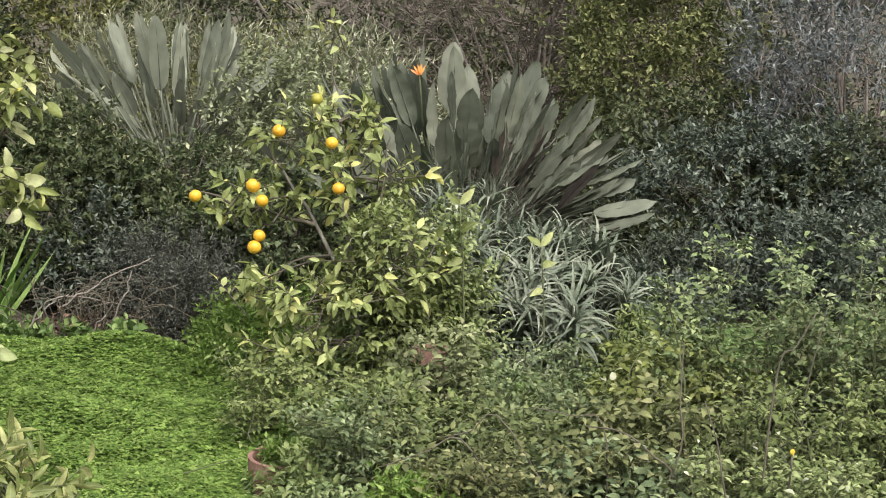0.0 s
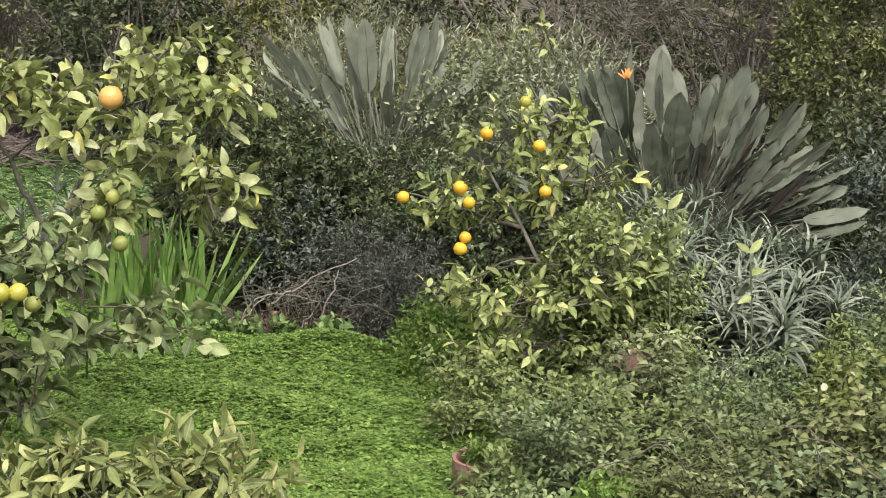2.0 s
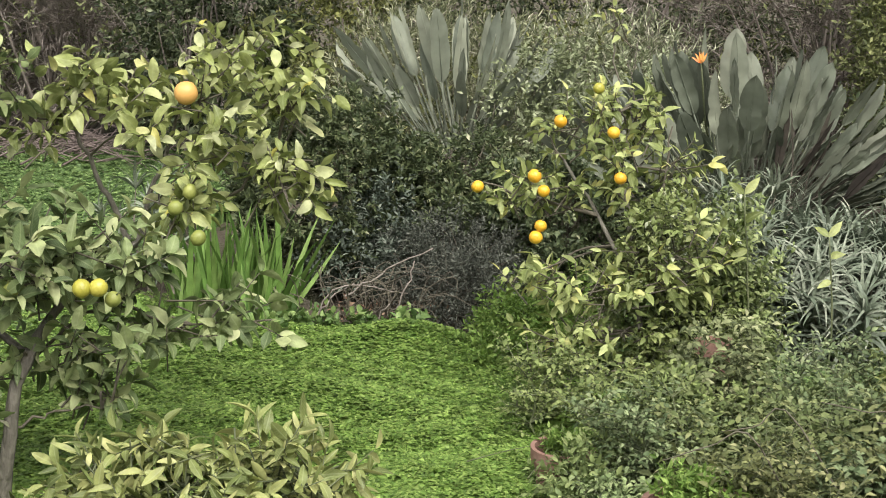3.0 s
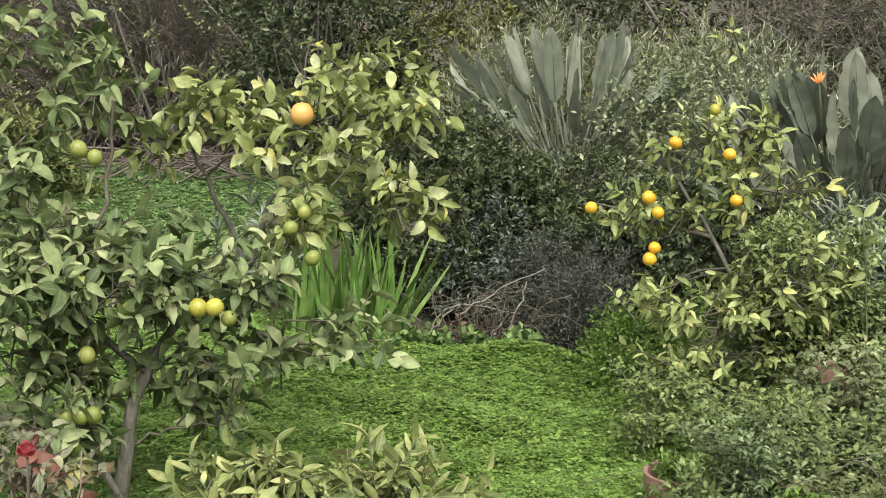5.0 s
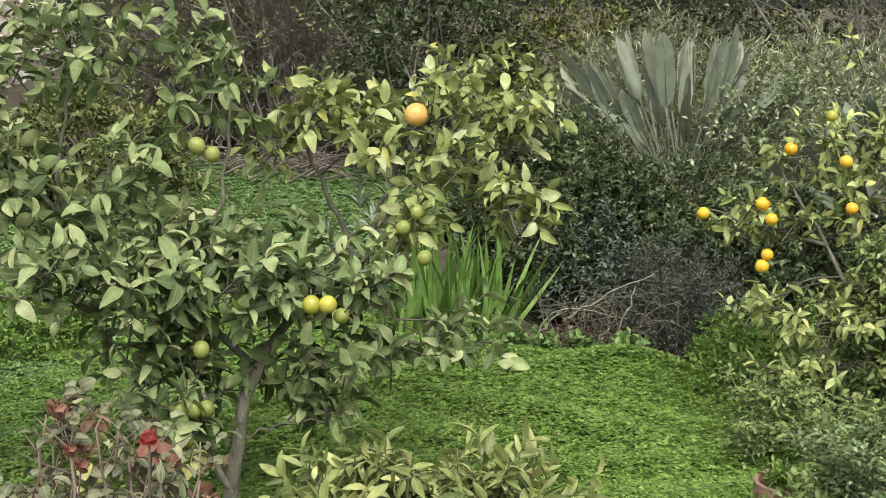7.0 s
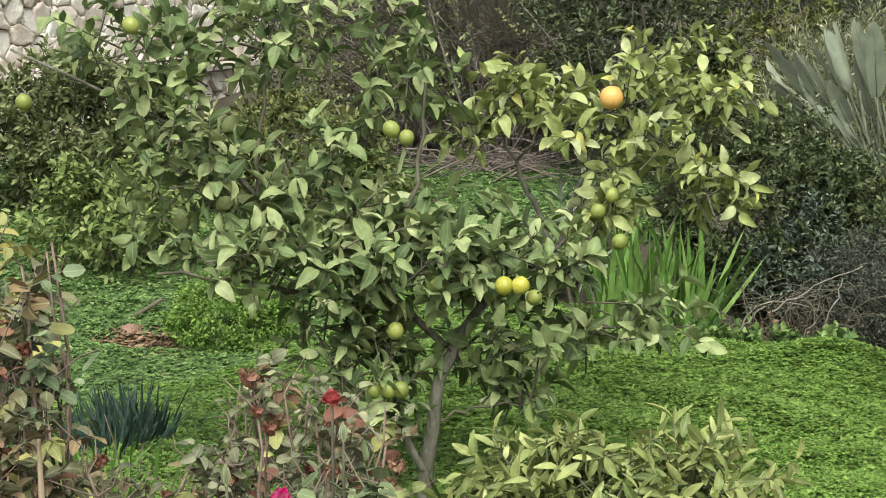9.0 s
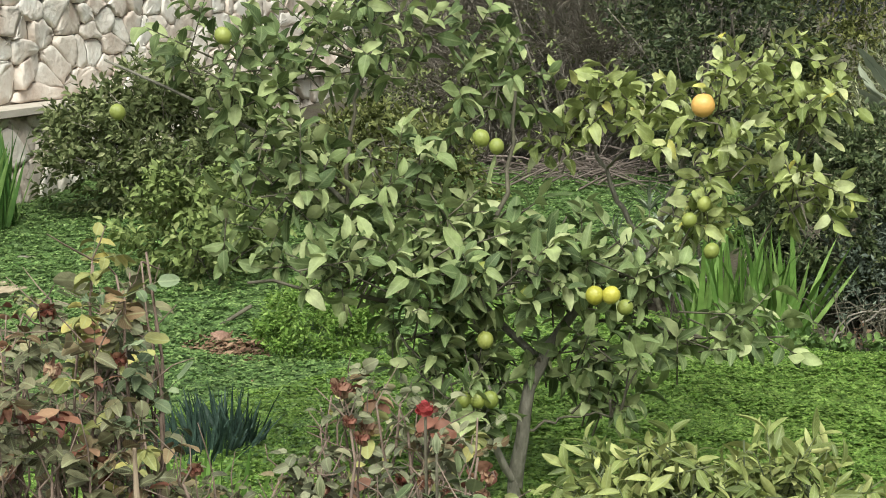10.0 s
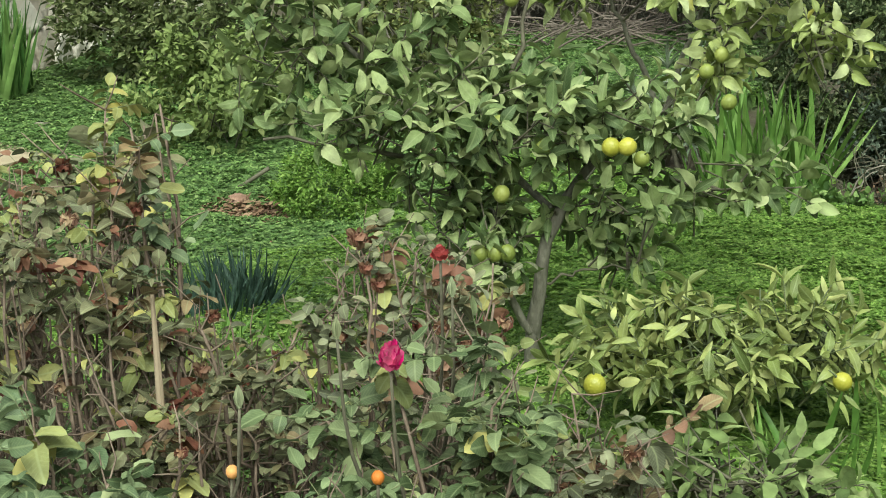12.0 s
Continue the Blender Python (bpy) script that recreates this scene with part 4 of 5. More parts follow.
for k, (ix, iy, ir, ih) in enumerate(((-1.03, 7.62, 0.25, 0.36), (-0.85, 7.6, 0.3, 0.48), (-0.7, 7.35, 0.25, 0.36), (-1.1, 7.4, 0.2, 0.2))):
    shrub("ivy_mound", "mound of fresh green ivy leaves beside the clover", "ivy", ix, iy, ir, ir, ih, 520, 7, 0.036, FAR_OVAL, m_clover, m_green_stem, 8, 0.004, 0.11, droop=0.3, seed=520 + k, inner=0.8, group="ivy mounds")
shrub("ivy_mound", "mound of fresh green ivy leaves beside the clover", "ivy", 1.0, 7.35, 0.35, 0.3, 0.40, 600, 7, 0.045, LEAF_SMALL, m_green_bush, m_green_stem, 15, 0.005, 0.1, droop=0.5, seed=53)


# ---- bird-of-paradise clumps ----
def paddle(seed, lp, lb, wb):
    """A paddle leaf: a long stalk along +z, then a broad blade with a blunt tip whose face looks to -y."""
    rng = np.random.default_rng(seed)
    bend = rng.uniform(-0.04, 0.07)
    line = np.array([(0, bend * s * s * lp, s * lp) for s in np.linspace(0, 1, 6)])
    pieces = [tube(line, np.linspace(0.009, 0.0055, 6), 5)]
    verts, tris, rows = [], [], 12
    fold, curl, twist = rng.uniform(0.03, 0.3), rng.uniform(-0.12, 0.2), rng.normal(0, 0.22)
    split = rng.integers(4, 9)
    for k in range(rows + 1):
        s = k / rows
        w = wb / 2 * max(0.05, (1 - abs(2 * (min(1, 0.02 + s * 0.985) ** 0.92) - 1) ** 2.5) ** 0.62)
        c = line[-1] + np.array([0, 2 * bend * s * lb + curl * s * s * lb * 0.5, s * lb])
        for q in (-1, -0.5, 0, 0.5, 1):
            ripple = rng.normal(0, 0.0035)
            w2 = w * (0.86 if k == split and abs(q) == 1 else 1)
            verts.append(c + np.array([q * w2 * math.cos(fold + twist * s), -abs(q) ** 1.4 * w2 * math.sin(fold) + ripple + q * w2 * twist * s, 0]))
    for k in range(rows):
        for j in range(4):
            a = 5 * k + j
            tris += [(a, a + 1, a + 6), (a, a + 6, a + 5)]
    pieces.append((np.array(verts), np.array(tris)))
    rib = [line[-1] + np.array([0, 2 * bend * s * lb + curl * s * s * lb * 0.5 - 0.003, s * lb]) for s in np.linspace(0, 0.95, 6)]
    pieces.append(tube(rib, np.linspace(0.005, 0.0015, 6), 4))
    return join(pieces)


def bird_of_paradise(x, y, label, mat, leaves, seed, radius, lean0, lean1, blade, width, spread_x, base_z, dead=0, front=0.5):
    """A fan of paddle leaves: some reach the outer arc, the others stand lower and lean to the front."""
    rng = np.random.default_rng(seed)
    ob = thing("bird_of_paradise", (x, y, float(ground_z(x, y))), label, "plant")
    meshes = [make_mesh("leaf", *paddle(seed * 10 + k, 1.0 - blade * c, blade * c, width * c2), mat) for k, (c, c2) in enumerate(((1, 1), (0.9, 1.1), (1.08, 0.85), (1.0, 0.9), (0.95, 1.15), (1.05, 1.05), (0.85, 0.8), (1.0, 1.2)))]
    for k in range(leaves):
        low = rng.random() < front
        a = radians(lean0 + (lean1 - lean0) * ((k * 0.618034) % 1.0) + rng.normal(0, 3))
        b = rng.uniform(-0.85, -0.1) if low else rng.normal(0.02, 0.2)
        tall = radius * (rng.uniform(0.5, 0.9) if low else rng.uniform(0.88, 1.03)) * (1 - 0.05 * abs(math.sin(a)) + 0.03 * math.sin(a * 9) - 0.05 * math.sin(a))
        axis = Vector((math.sin(a), math.sin(b) * math.cos(a), math.cos(a) * math.cos(b))).normalized()
        m = axis.to_track_quat("Z", "Y").to_matrix().to_4x4() @ Matrix.Rotation(rng.normal(0, 0.55), 4, "Z") @ Matrix.Scale(tall, 4)
        m.translation = Vector((spread_x * (1.1 * math.sin(a) + rng.normal(0, 0.35)), rng.normal(0, 0.1), base_z + rng.normal(0, 0.04)))
        part("leaf", meshes[int(rng.integers(0, 8))], ob, "", m)
    sheaths = []
    for k in range(46):
        q = np.array([rng.normal(0, spread_x * 0.9), rng.normal(0, 0.1)])
        sheaths.append(tube(smooth_line([(q[0], q[1], -0.03), (q[0] * 1.1, q[1] * 1.1, base_z * 0.6), (q[0] * 1.5 + rng.normal(0, 0.03), q[1] * 1.5, base_z + rng.uniform(0.02, 0.14))], 6), np.linspace(0.028, 0.012, 6), 6))
    part("stump", make_mesh("stump", *join(sheaths), m_strel_dead), ob, "stump of old dry leaf bases", kind="stuff")
    old = [make_mesh("dry_leaf", *paddle(seed * 10 + 50 + k, 0.55, 0.5, width * (0.75, 0.35, 0.2)[k]), m_strel_dead) for k in range(3)]
    for k in range(dead):
        flat = k % 2 == 0
        a, b = radians(rng.uniform(72, 100) if flat else rng.uniform(5, 60)), rng.uniform(-0.6, -0.1)
        axis = Vector((math.sin(a), b, math.cos(a) + 0.05)).normalized()
        m = axis.to_track_quat("Z", "Y").to_matrix().to_4x4() @ Matrix.Rotation(rng.normal(0, 1), 4, "Z") @ Matrix.Scale(radius * rng.uniform(0.5, 0.78), 4)
        m.translation = Vector((rng.normal(0.12, 0.1), rng.normal(-0.12, 0.1), base_z - 0.05 + rng.uniform(-0.1, 0.1)))
        part("dry_leaf", old[k % 3], ob, "dry drooping leaf", m)
    return ob


strel = bird_of_paradise(0.09, 9.3, "large bird-of-paradise clump with grey-green paddle leaves and one orange flower", m_strel_one, 150, 5, 1.06, -68, 78, 0.40, 0.135, 0.18, 0.42, 26, 0.58)
bird_of_paradise(-1.72, 10.15, "bird-of-paradise clump with pale grey-green upright leaves", m_strel_pale, 58, 6, 1.04, -44, 50, 0.46, 0.108, 0.11, 0.56, 0, 0.3)
fl = [tube(smooth_line([(-0.02, 0, 0.4), (-0.2, -0.05, 0.9), (-0.25, -0.08, 1.34)], 8), np.full(8, 0.006), 5)]
part("flower_stalk", make_mesh("flower_stalk", *fl[0], m_green_stem), strel)
petals = scatter([leaf_template(0.22, 0.4, 0.3)], np.tile([[-0.25, -0.08, 1.34]], (6, 1)), np.array([(-0.6, 0, 1), (-0.2, -0.2, 1.2), (0.2, 0, 1.1), (0.5, -0.1, 0.9), (-0.9, 0.1, 0.6), (0.05, -0.4, 1.0)]), np.tile([[0.3, -1, 0.1]], (6, 1)), np.full(6, 0.07))
part("flower", make_mesh("flower", *petals, m_flame), strel, "orange crested flower")


# ---- sword-leaved and rosette plants ----
def blades(name, label, category, x, y, count, height, width, spread, lean, mat, seed, deep=0.14):
    rng = np.random.default_rng(seed)
    ob = thing(name, (x, y, float(ground_z(x, y))), label, category)
    meshes = [make_mesh("blade", *strap_template(width, b, 7, 2.4), mat) for b in (0.06, 0.15, 0.3, 0.6)]
    for k in range(count):
        px = rng.uniform(-1, 1)
        a = radians(lean) * (px * 0.6 + rng.normal(0, 0.5))
        axis = Vector((math.sin(a), rng.normal(-0.05, 0.15), math.cos(a))).normalized()
        s = height * rng.uniform(0.5, 1.05)
        m = axis.to_track_quat("Z", "Y").to_matrix().to_4x4() @ Matrix.Rotation(rng.normal(0, 0.9) + (0 if rng.random() < 0.5 else math.pi), 4, "Z") @ Matrix.Diagonal((height * rng.uniform(0.8, 1.2), s, s, 1))
        m.translation = Vector((px * spread, rng.normal(0, deep), -0.02))
        part("blade", meshes[int(rng.integers(0, 4))], ob, "", m)
    return ob


blades("iris_clump", "clump of fresh green sword-shaped iris leaves in clover", "iris", -2.63, 8.12, 135, 0.74, 0.046, 0.27, 24, m_iris, 61)
blades("sword_plant", "tall dark green sword-leaved clump before the wall", "plant", -8.42, 8.44, 170, 0.96, 0.04, 0.17, 13, m_sword, 62)
blades("spiky_clump", "dark blue-green spiky-leaved clump", "plant", -3.92, 5.17, 240, 0.37, 0.05, 0.10, 44, m_spiky, 63, 0.1)
blades("daylily_clump", "fresh green strap leaves among rose canes", "plant", -3.45, 4.35, 46, 0.4, 0.06, 0.18, 35, m_iris, 64, 0.1)
blades("daylily_clump", "fresh green strap leaves at the edge of the clover", "plant", -1.2, 4.2, 24, 0.36, 0.06, 0.14, 35, m_iris, 65, 0.1)


def aloe(name, label, x, y, rx, ry, h, rosettes, per, leaf_len, width, seed):
    rng = np.random.default_rng(seed)
    ob = thing(name, (x, y, float(ground_z(x, y))), label, "aloe")
    meshes = [make_mesh("leaf", *strap_template(width, b, 6, 1.3), m_aloe) for b in (1.1, 1.8, 2.4, 3.0)]
    tips, out = dome_tips(rng, rosettes, rx, ry, h, seed, 0.35, 0.08)
    for tb in stems_to(rng, tips, rosettes, 0.014, 0.2):
        part("stalk", make_mesh("stalk", *tb, m_dark_twig), ob)
    for p, d in zip(tips, out):
        head = Vector(unit(d * 0.7 + UP * 0.9)).to_track_quat("Z", "Y").to_matrix().to_4x4()
        for k in range(per):
            tilt = 0.15 + 0.9 * k / per + rng.normal(0, 0.1)
            m = head @ Matrix.Rotation(k * 2.4 + rng.normal(0, 0.2), 4, "Z") @ Matrix.Rotation(-tilt, 4, "X") @ Matrix.Scale(leaf_len * rng.uniform(0.7, 1.15), 4)
            m.translation = Vector(p)
            part("leaf", meshes[int(rng.integers(0, 4))], ob, "", m)
    return ob


aloe("aloe_clump", "sprawling clump of silvery grey-green narrow aloe leaves", 0.40, 7.8, 0.56, 0.42, 0.70, 170, 17, 0.26, 0.078, 71)
aloe("aloe_clump", "sprawling clump of silvery grey-green narrow aloe leaves", 0.05, 8.25, 0.32, 0.3, 0.90, 44, 15, 0.25, 0.08, 72)
aloe("aloe_clump", "small grey-green aloe clump behind the lemon tree", -3.35, 8.9, 0.4, 0.3, 0.75, 16, 12, 0.26, 0.075, 73)


# ---- citrus trees ----
def citrus(name, label, base, limbs, clusters, leaf, leaf_len, mat, mat_one, seed, singles=0, per=8, spread=1.0, droop=0.35, twig_len=0.16, twig_mat=None):
    """limbs: lines with a first and last radius; clusters: middle, radii and the number of twigs; all in world metres."""
    rng = np.random.default_rng(seed)
    base = np.array(base, float)
    ob = thing(name, tuple(base), label, "citrus tree")
    wood, ends = [], []
    for k, (pts, r0, r1) in enumerate(limbs):
        line = smooth_line(np.array(pts) - base, 12, 0.008, rng)
        tb = tube(line, np.linspace(r0, r1, 12) * rng.uniform(0.93, 1.07, 12), 8)
        if k == 0:
            part("trunk", make_mesh("trunk", *tb, m_bark), ob, "grey-brown trunk")
        else:
            part("limb", make_mesh("limb", *tb, m_bark if r0 > 0.012 else m_dark_twig), ob)
        ends.append(line[2:])
    ends = np.concatenate(ends)
    all_base, all_axis, all_len = [], [], []
    for c, r, n in clusters:
        c, r = np.array(c) - base, np.array(r)
        d = unit(rng.normal(0, 1, (n, 3)))
        p = c + d * r * (rng.uniform(0.05, 1, (n, 1)) ** 0.45) * (1 + 0.25 * lumps(d, seed))[:, None]
        ax = unit(d * r / r.max() * 0.9 + UP * 0.35 + rng.normal(0, 0.45, (n, 3)))
        ln = twig_len * rng.uniform(0.6, 1.4, n)
        all_base.append(p - ax * ln[:, None] * 0.5), all_axis.append(ax), all_len.append(ln)
        for q in range(min(n, max(3, n // 7))):
            tip = p[q]
            near = ends[np.argmin(np.linalg.norm(ends - (c * 0.6 + tip * 0.4), axis=1))]
            mid = (near + tip) / 2 + rng.normal(0, 0.025, 3) + (0, 0, 0.01)
            wood.append(tube(smooth_line([near, mid, tip], 7), np.linspace(0.006, 0.0025, 7), 5))
    b, a, ln = np.concatenate(all_base), np.concatenate(all_axis), np.concatenate(all_len)
    for k in range(len(b)):
        wood.append(tube(np.array([b[k] - a[k] * ln[k] * 0.4, b[k] + a[k] * ln[k] * 0.4, b[k] + a[k] * ln[k]]), [0.004, 0.003, 0.0015], 4))
    part("twiggery", make_mesh("twiggery", *join(wood), twig_mat or m_dark_twig), ob, kind="stuff")
    pos, way, face, size = twig_leaves(rng, b, a, ln, per, leaf_len, spread, droop)
    order = np.argsort(pos[:, 1])
    near, rest = order[:singles], order[singles:]
    part("foliage", make_mesh("foliage", *scatter(leaf, pos[rest], way[rest], face[rest], size[rest]), mat), ob, kind="stuff")
    if singles:
        shared = [make_mesh("leaf", *t, mat_one) for t in leaf]
        for k in near:
            part("leaf", shared[k % len(shared)], ob, "", turned(way[k], face[k], pos[k], size[k]))
    return ob


STALK = make_mesh("stalk", *tube(np.array([(0, 0, 0.026), (0.002, 0, 0.038), (0.006, 0.003, 0.055)]), [0.0045, 0.0028, 0.0022], 6), m_green_stem)


def fruits(tree, name, label, mesh, places, seed):
    rng = np.random.default_rng(seed)
    for p in places:
        q = Vector(p) - tree.location
        m = Matrix.Translation(q) @ Euler((rng.normal(0, 0.4), rng.normal(0, 0.4), rng.uniform(0, 6))).to_matrix().to_4x4() @ Matrix.Scale(rng.uniform(0.92, 1.06), 4)
        fruit = part(name, mesh, tree, label, m)
        part("stalk", STALK, fruit, "short green fruit stalk")


orange_mesh = make_mesh("orange", *ball(0.030, 10, 14, 0.95, 0.0, 0.04), m_orange)
lime_mesh = make_mesh("lemon", *ball(0.029, 10, 14, 1.08, 0.08), m_lime)
ripe_mesh = make_mesh("ripe_lemon", *ball(0.033, 10, 14, 1.05, 0.06), m_yellow_lemon)
big_orange_mesh = make_mesh("big_orange", *ball(0.046, 10, 14, 0.95, 0.0, 0.03), m_pale_orange)

LIMES = [(-2.465, 4.78, 0.98), (-2.33, 4.83, 0.90), (-2.46, 4.80, 0.53), (-2.50, 4.78, 0.53), (-2.54, 4.76, 0.53), (-2.55, 4.72, 0.43), (-2.51, 4.74, 0.43),
         (-2.49, 4.83, 0.73), (-2.01, 4.92, 0.86), (-3.34, 4.56, 1.79), (-2.58, 5.01, 1.41), (-2.53, 5.03, 1.38), (-3.63, 4.33, 1.54)]
lemon = citrus("lemon_tree", "lemon tree with large leaves and green to yellow lemons", (-2.50, 5.0, 0.0), [
    ([(-2.51, 5.03, -0.05), (-2.46, 4.98, 0.25), (-2.42, 5.0, 0.48), (-2.375, 5.07, 0.64), (-2.29, 5.15, 0.78), (-2.2, 5.25, 0.92)], 0.030, 0.014),
    ([(-2.465, 4.98, 0.2), (-2.52, 4.92, 0.36), (-2.52, 4.9, 0.5), (-2.6, 4.95, 0.66)], 0.016, 0.008),
    ([(-2.42, 5.1, 0.62), (-2.72, 5.05, 0.88), (-3.08, 4.98, 1.11), (-3.38, 4.88, 1.40), (-3.92, 4.62, 1.71)], 0.015, 0.005),
    ([(-2.62, 5.05, 0.78), (-2.9, 4.8, 0.86), (-3.24, 4.5, 0.94)], 0.0115, 0.005),
    ([(-2.72, 5.0, 0.80), (-2.62, 5.25, 1.15), (-2.60, 5.34, 1.62)], 0.0118, 0.005),
    ([(-2.43, 5.05, 0.55), (-2.21, 5.30, 0.75), (-1.96, 5.38, 0.67), (-1.62, 5.49, 0.68)], 0.0065, 0.003),
    ([(-2.45, 5.0, 0.36), (-2.30, 5.05, 0.42), (-2.1, 5.1, 0.46)], 0.006, 0.003),
    ([(-3.08, 4.92, 1.11), (-3.1, 5.0, 1.45), (-3.05, 5.1, 1.8)], 0.010, 0.004),
], [
    ((-3.52, 4.82, 1.69), (0.38, 0.26, 0.21), 29), ((-3.09, 5.10, 1.74), (0.40, 0.27, 0.20), 29), ((-2.69, 5.32, 1.58), (0.27, 0.19, 0.25), 22),
    ((-3.29, 4.70, 1.25), (0.31, 0.21, 0.25), 25), ((-2.91, 5.05, 1.25), (0.40, 0.27, 0.24), 27), ((-2.57, 4.96, 0.95), (0.46, 0.32, 0.15), 62),
    ((-2.23, 5.17, 0.93), (0.32, 0.22, 0.15), 48), ((-1.86, 5.38, 0.70), (0.33, 0.2, 0.09), 18), ((-2.63, 4.84, 0.54), (0.17, 0.12, 0.20), 24),
    ((-2.42, 5.19, 0.59), (0.29, 0.20, 0.13), 18), ((-2.78, 4.9, 0.68), (0.2, 0.18, 0.14), 16), ((-2.12, 5.1, 0.66), (0.24, 0.18, 0.12), 8), ((-2.78, 4.98, 1.12), (0.42, 0.22, 0.10), 20), ((-2.2, 5.15, 0.47), (0.16, 0.14, 0.08), 8), ((-2.94, 4.70, 0.97), (0.28, 0.19, 0.11), 26),
], LEAF_BROAD, 0.104, m_lemon, m_lemon_one, 81, 300, 9, 1.15, 0.12)
fruits(lemon, "lemon", "", lime_mesh, LIMES, 1)
fruits(lemon, "ripe_lemon", "yellow ripe lemon", ripe_mesh, [(-2.085, 4.84, 0.91), (-2.035, 4.86, 0.91)], 2)

second = citrus("orange_tree", "small orange tree with pale yellow-green leaves and one orange", (-2.78, 5.7, 0.0), [
    ([(-2.78, 5.7, -0.05), (-2.72, 5.72, 0.4), (-2.42, 5.82, 0.80), (-2.16, 5.90, 0.96)], 0.014, 0.007),
    ([(-2.30, 5.88, 0.86), (-2.2, 6.0, 1.2), (-2.13, 6.07, 1.5)], 0.013, 0.005),
    ([(-2.30, 5.88, 0.86), (-2.45, 5.85, 1.2), (-2.56, 5.79, 1.45)], 0.013, 0.005),
    ([(-2.16, 5.90, 0.94), (-1.95, 5.95, 1.05), (-1.75, 6.0, 1.2)], 0.011, 0.004),
], [
    ((-2.40, 5.76, 1.48), (0.22, 0.17, 0.11), 17), ((-2.07, 5.90, 1.47), (0.28, 0.2, 0.10), 21), ((-1.74, 5.98, 1.45), (0.20, 0.15, 0.10), 17), ((-2.18, 5.72, 1.33), (0.2, 0.16, 0.08), 3),
    ((-1.92, 5.80, 1.28), (0.16, 0.14, 0.10), 11), ((-1.69, 5.77, 1.16), (0.16, 0.14, 0.10), 15), ((-2.02, 5.66, 1.08), (0.18, 0.14, 0.10), 14), ((-1.95, 6.2, 1.62), (0.36, 0.2, 0.10), 11), ((-2.6, 5.75, 1.35), (0.16, 0.14, 0.1), 8),
], LEAF_BROAD, 0.1, m_pale, m_pale_one, 82, 200, 8, 1.1, 0.3)
fruits(second, "orange", "large pale orange", big_orange_mesh, [(-2.02, 5.74, 1.48)], 3)
fruits(second, "lemon", "green unripe fruit", lime_mesh, [(-1.94, 5.52, 1.14), (-1.99, 5.50, 1.08), (-1.91, 5.51, 0.97)], 4)

orange = citrus("orange_tree", "small orange tree with ripe oranges and sparse yellow-green leaves", (-0.31, 6.95, 0.0), [
    ([(-0.31, 6.95, -0.05), (-0.36, 6.9, 0.35), (-0.40, 6.9, 0.58), (-0.57, 7.0, 0.86), (-0.73, 7.11, 1.09)], 0.017, 0.006),
    ([(-0.40, 6.9, 0.58), (-0.45, 7.05, 0.95), (-0.50, 7.16, 1.38)], 0.014, 0.005),
    ([(-0.57, 7.0, 0.86), (-0.85, 7.05, 0.92), (-1.10, 7.05, 0.99)], 0.010, 0.004),
    ([(-0.40, 6.9, 0.58), (-0.3, 7.0, 0.9), (-0.25, 7.1, 1.25)], 0.010, 0.004),
    ([(-0.50, 7.16, 1.30), (-0.52, 7.25, 1.6), (-0.53, 7.27, 1.95)], 0.005, 0.003),
], [
    ((-0.62, 7.10, 1.22), (0.28, 0.2, 0.16), 22), ((-0.88, 7.05, 0.96), (0.24, 0.18, 0.11), 27), ((-0.45, 7.12, 1.3), (0.2, 0.18, 0.14), 19),
    ((-0.35, 7.05, 1.05), (0.26, 0.2, 0.2), 36), ((-0.6, 6.8, 0.58), (0.42, 0.25, 0.12), 46), ((-0.25, 6.85, 0.7), (0.28, 0.2, 0.2), 40), ((-0.6, 6.7, 0.36), (0.35, 0.2, 0.14), 30),
    ((-0.5, 7.26, 1.66), (0.04, 0.04, 0.06), 2),
], LEAF_OVAL, 0.078, m_orange_leaf, m_orange_leaf, 83, 0, 8, 1.0, 0.3, 0.12)
fruits(orange, "orange", "", orange_mesh, [(-0.72, 6.84, 1.29), (-0.49, 6.83, 1.245), (-1.09, 6.90, 0.99), (-0.83, 6.84, 1.05), (-0.79, 6.84, 0.985), (-0.81, 6.91, 0.82), (-0.83, 6.90, 0.77), (-0.455, 6.78, 1.055)], 5)
fruits(orange, "orange", "yellow-green unripe orange", make_mesh("unripe_orange", *ball(0.026, 10, 14, 1.0, 0.03), m_yellow_lemon), [(-0.56, 6.88, 1.43)], 6)

low = citrus("young_citrus", "low young citrus with narrow yellow-green leaves", (-1.68, 4.55, 0.0), [
    ([(-1.68, 4.55, -0.03), (-1.68, 4.55, 0.15), (-1.65, 4.55, 0.35)], 0.016, 0.007),
    ([(-1.68, 4.55, 0.08), (-1.85, 4.5, 0.3), (-1.95, 4.45, 0.42)], 0.010, 0.004),
    ([(-1.68, 4.55, 0.08), (-1.5, 4.6, 0.3), (-1.35, 4.65, 0.42)], 0.010, 0.004),
], [((-1.70, 4.5, 0.36), (0.38, 0.28, 0.15), 96), ((-1.38, 4.65, 0.38), (0.26, 0.2, 0.13), 54), ((-1.95, 4.42, 0.33), (0.16, 0.2, 0.12), 22)],
    LEAF_NARROW, 0.096, m_narrow, m_narrow, 84, 0, 9, 1.05, 0.25, twig_mat=m_green_stem)
fruits(low, "ripe_lemon", "yellow lemon", ripe_mesh, [(-1.70, 3.80, 0.45)], 7)
fruits(low, "ripe_lemon", "small yellow lemon", make_mesh("small_lemon", *ball(0.026, 10, 14, 1.05, 0.06), m_yellow_lemon), [(-1.15, 4.25, 0.39)], 8)
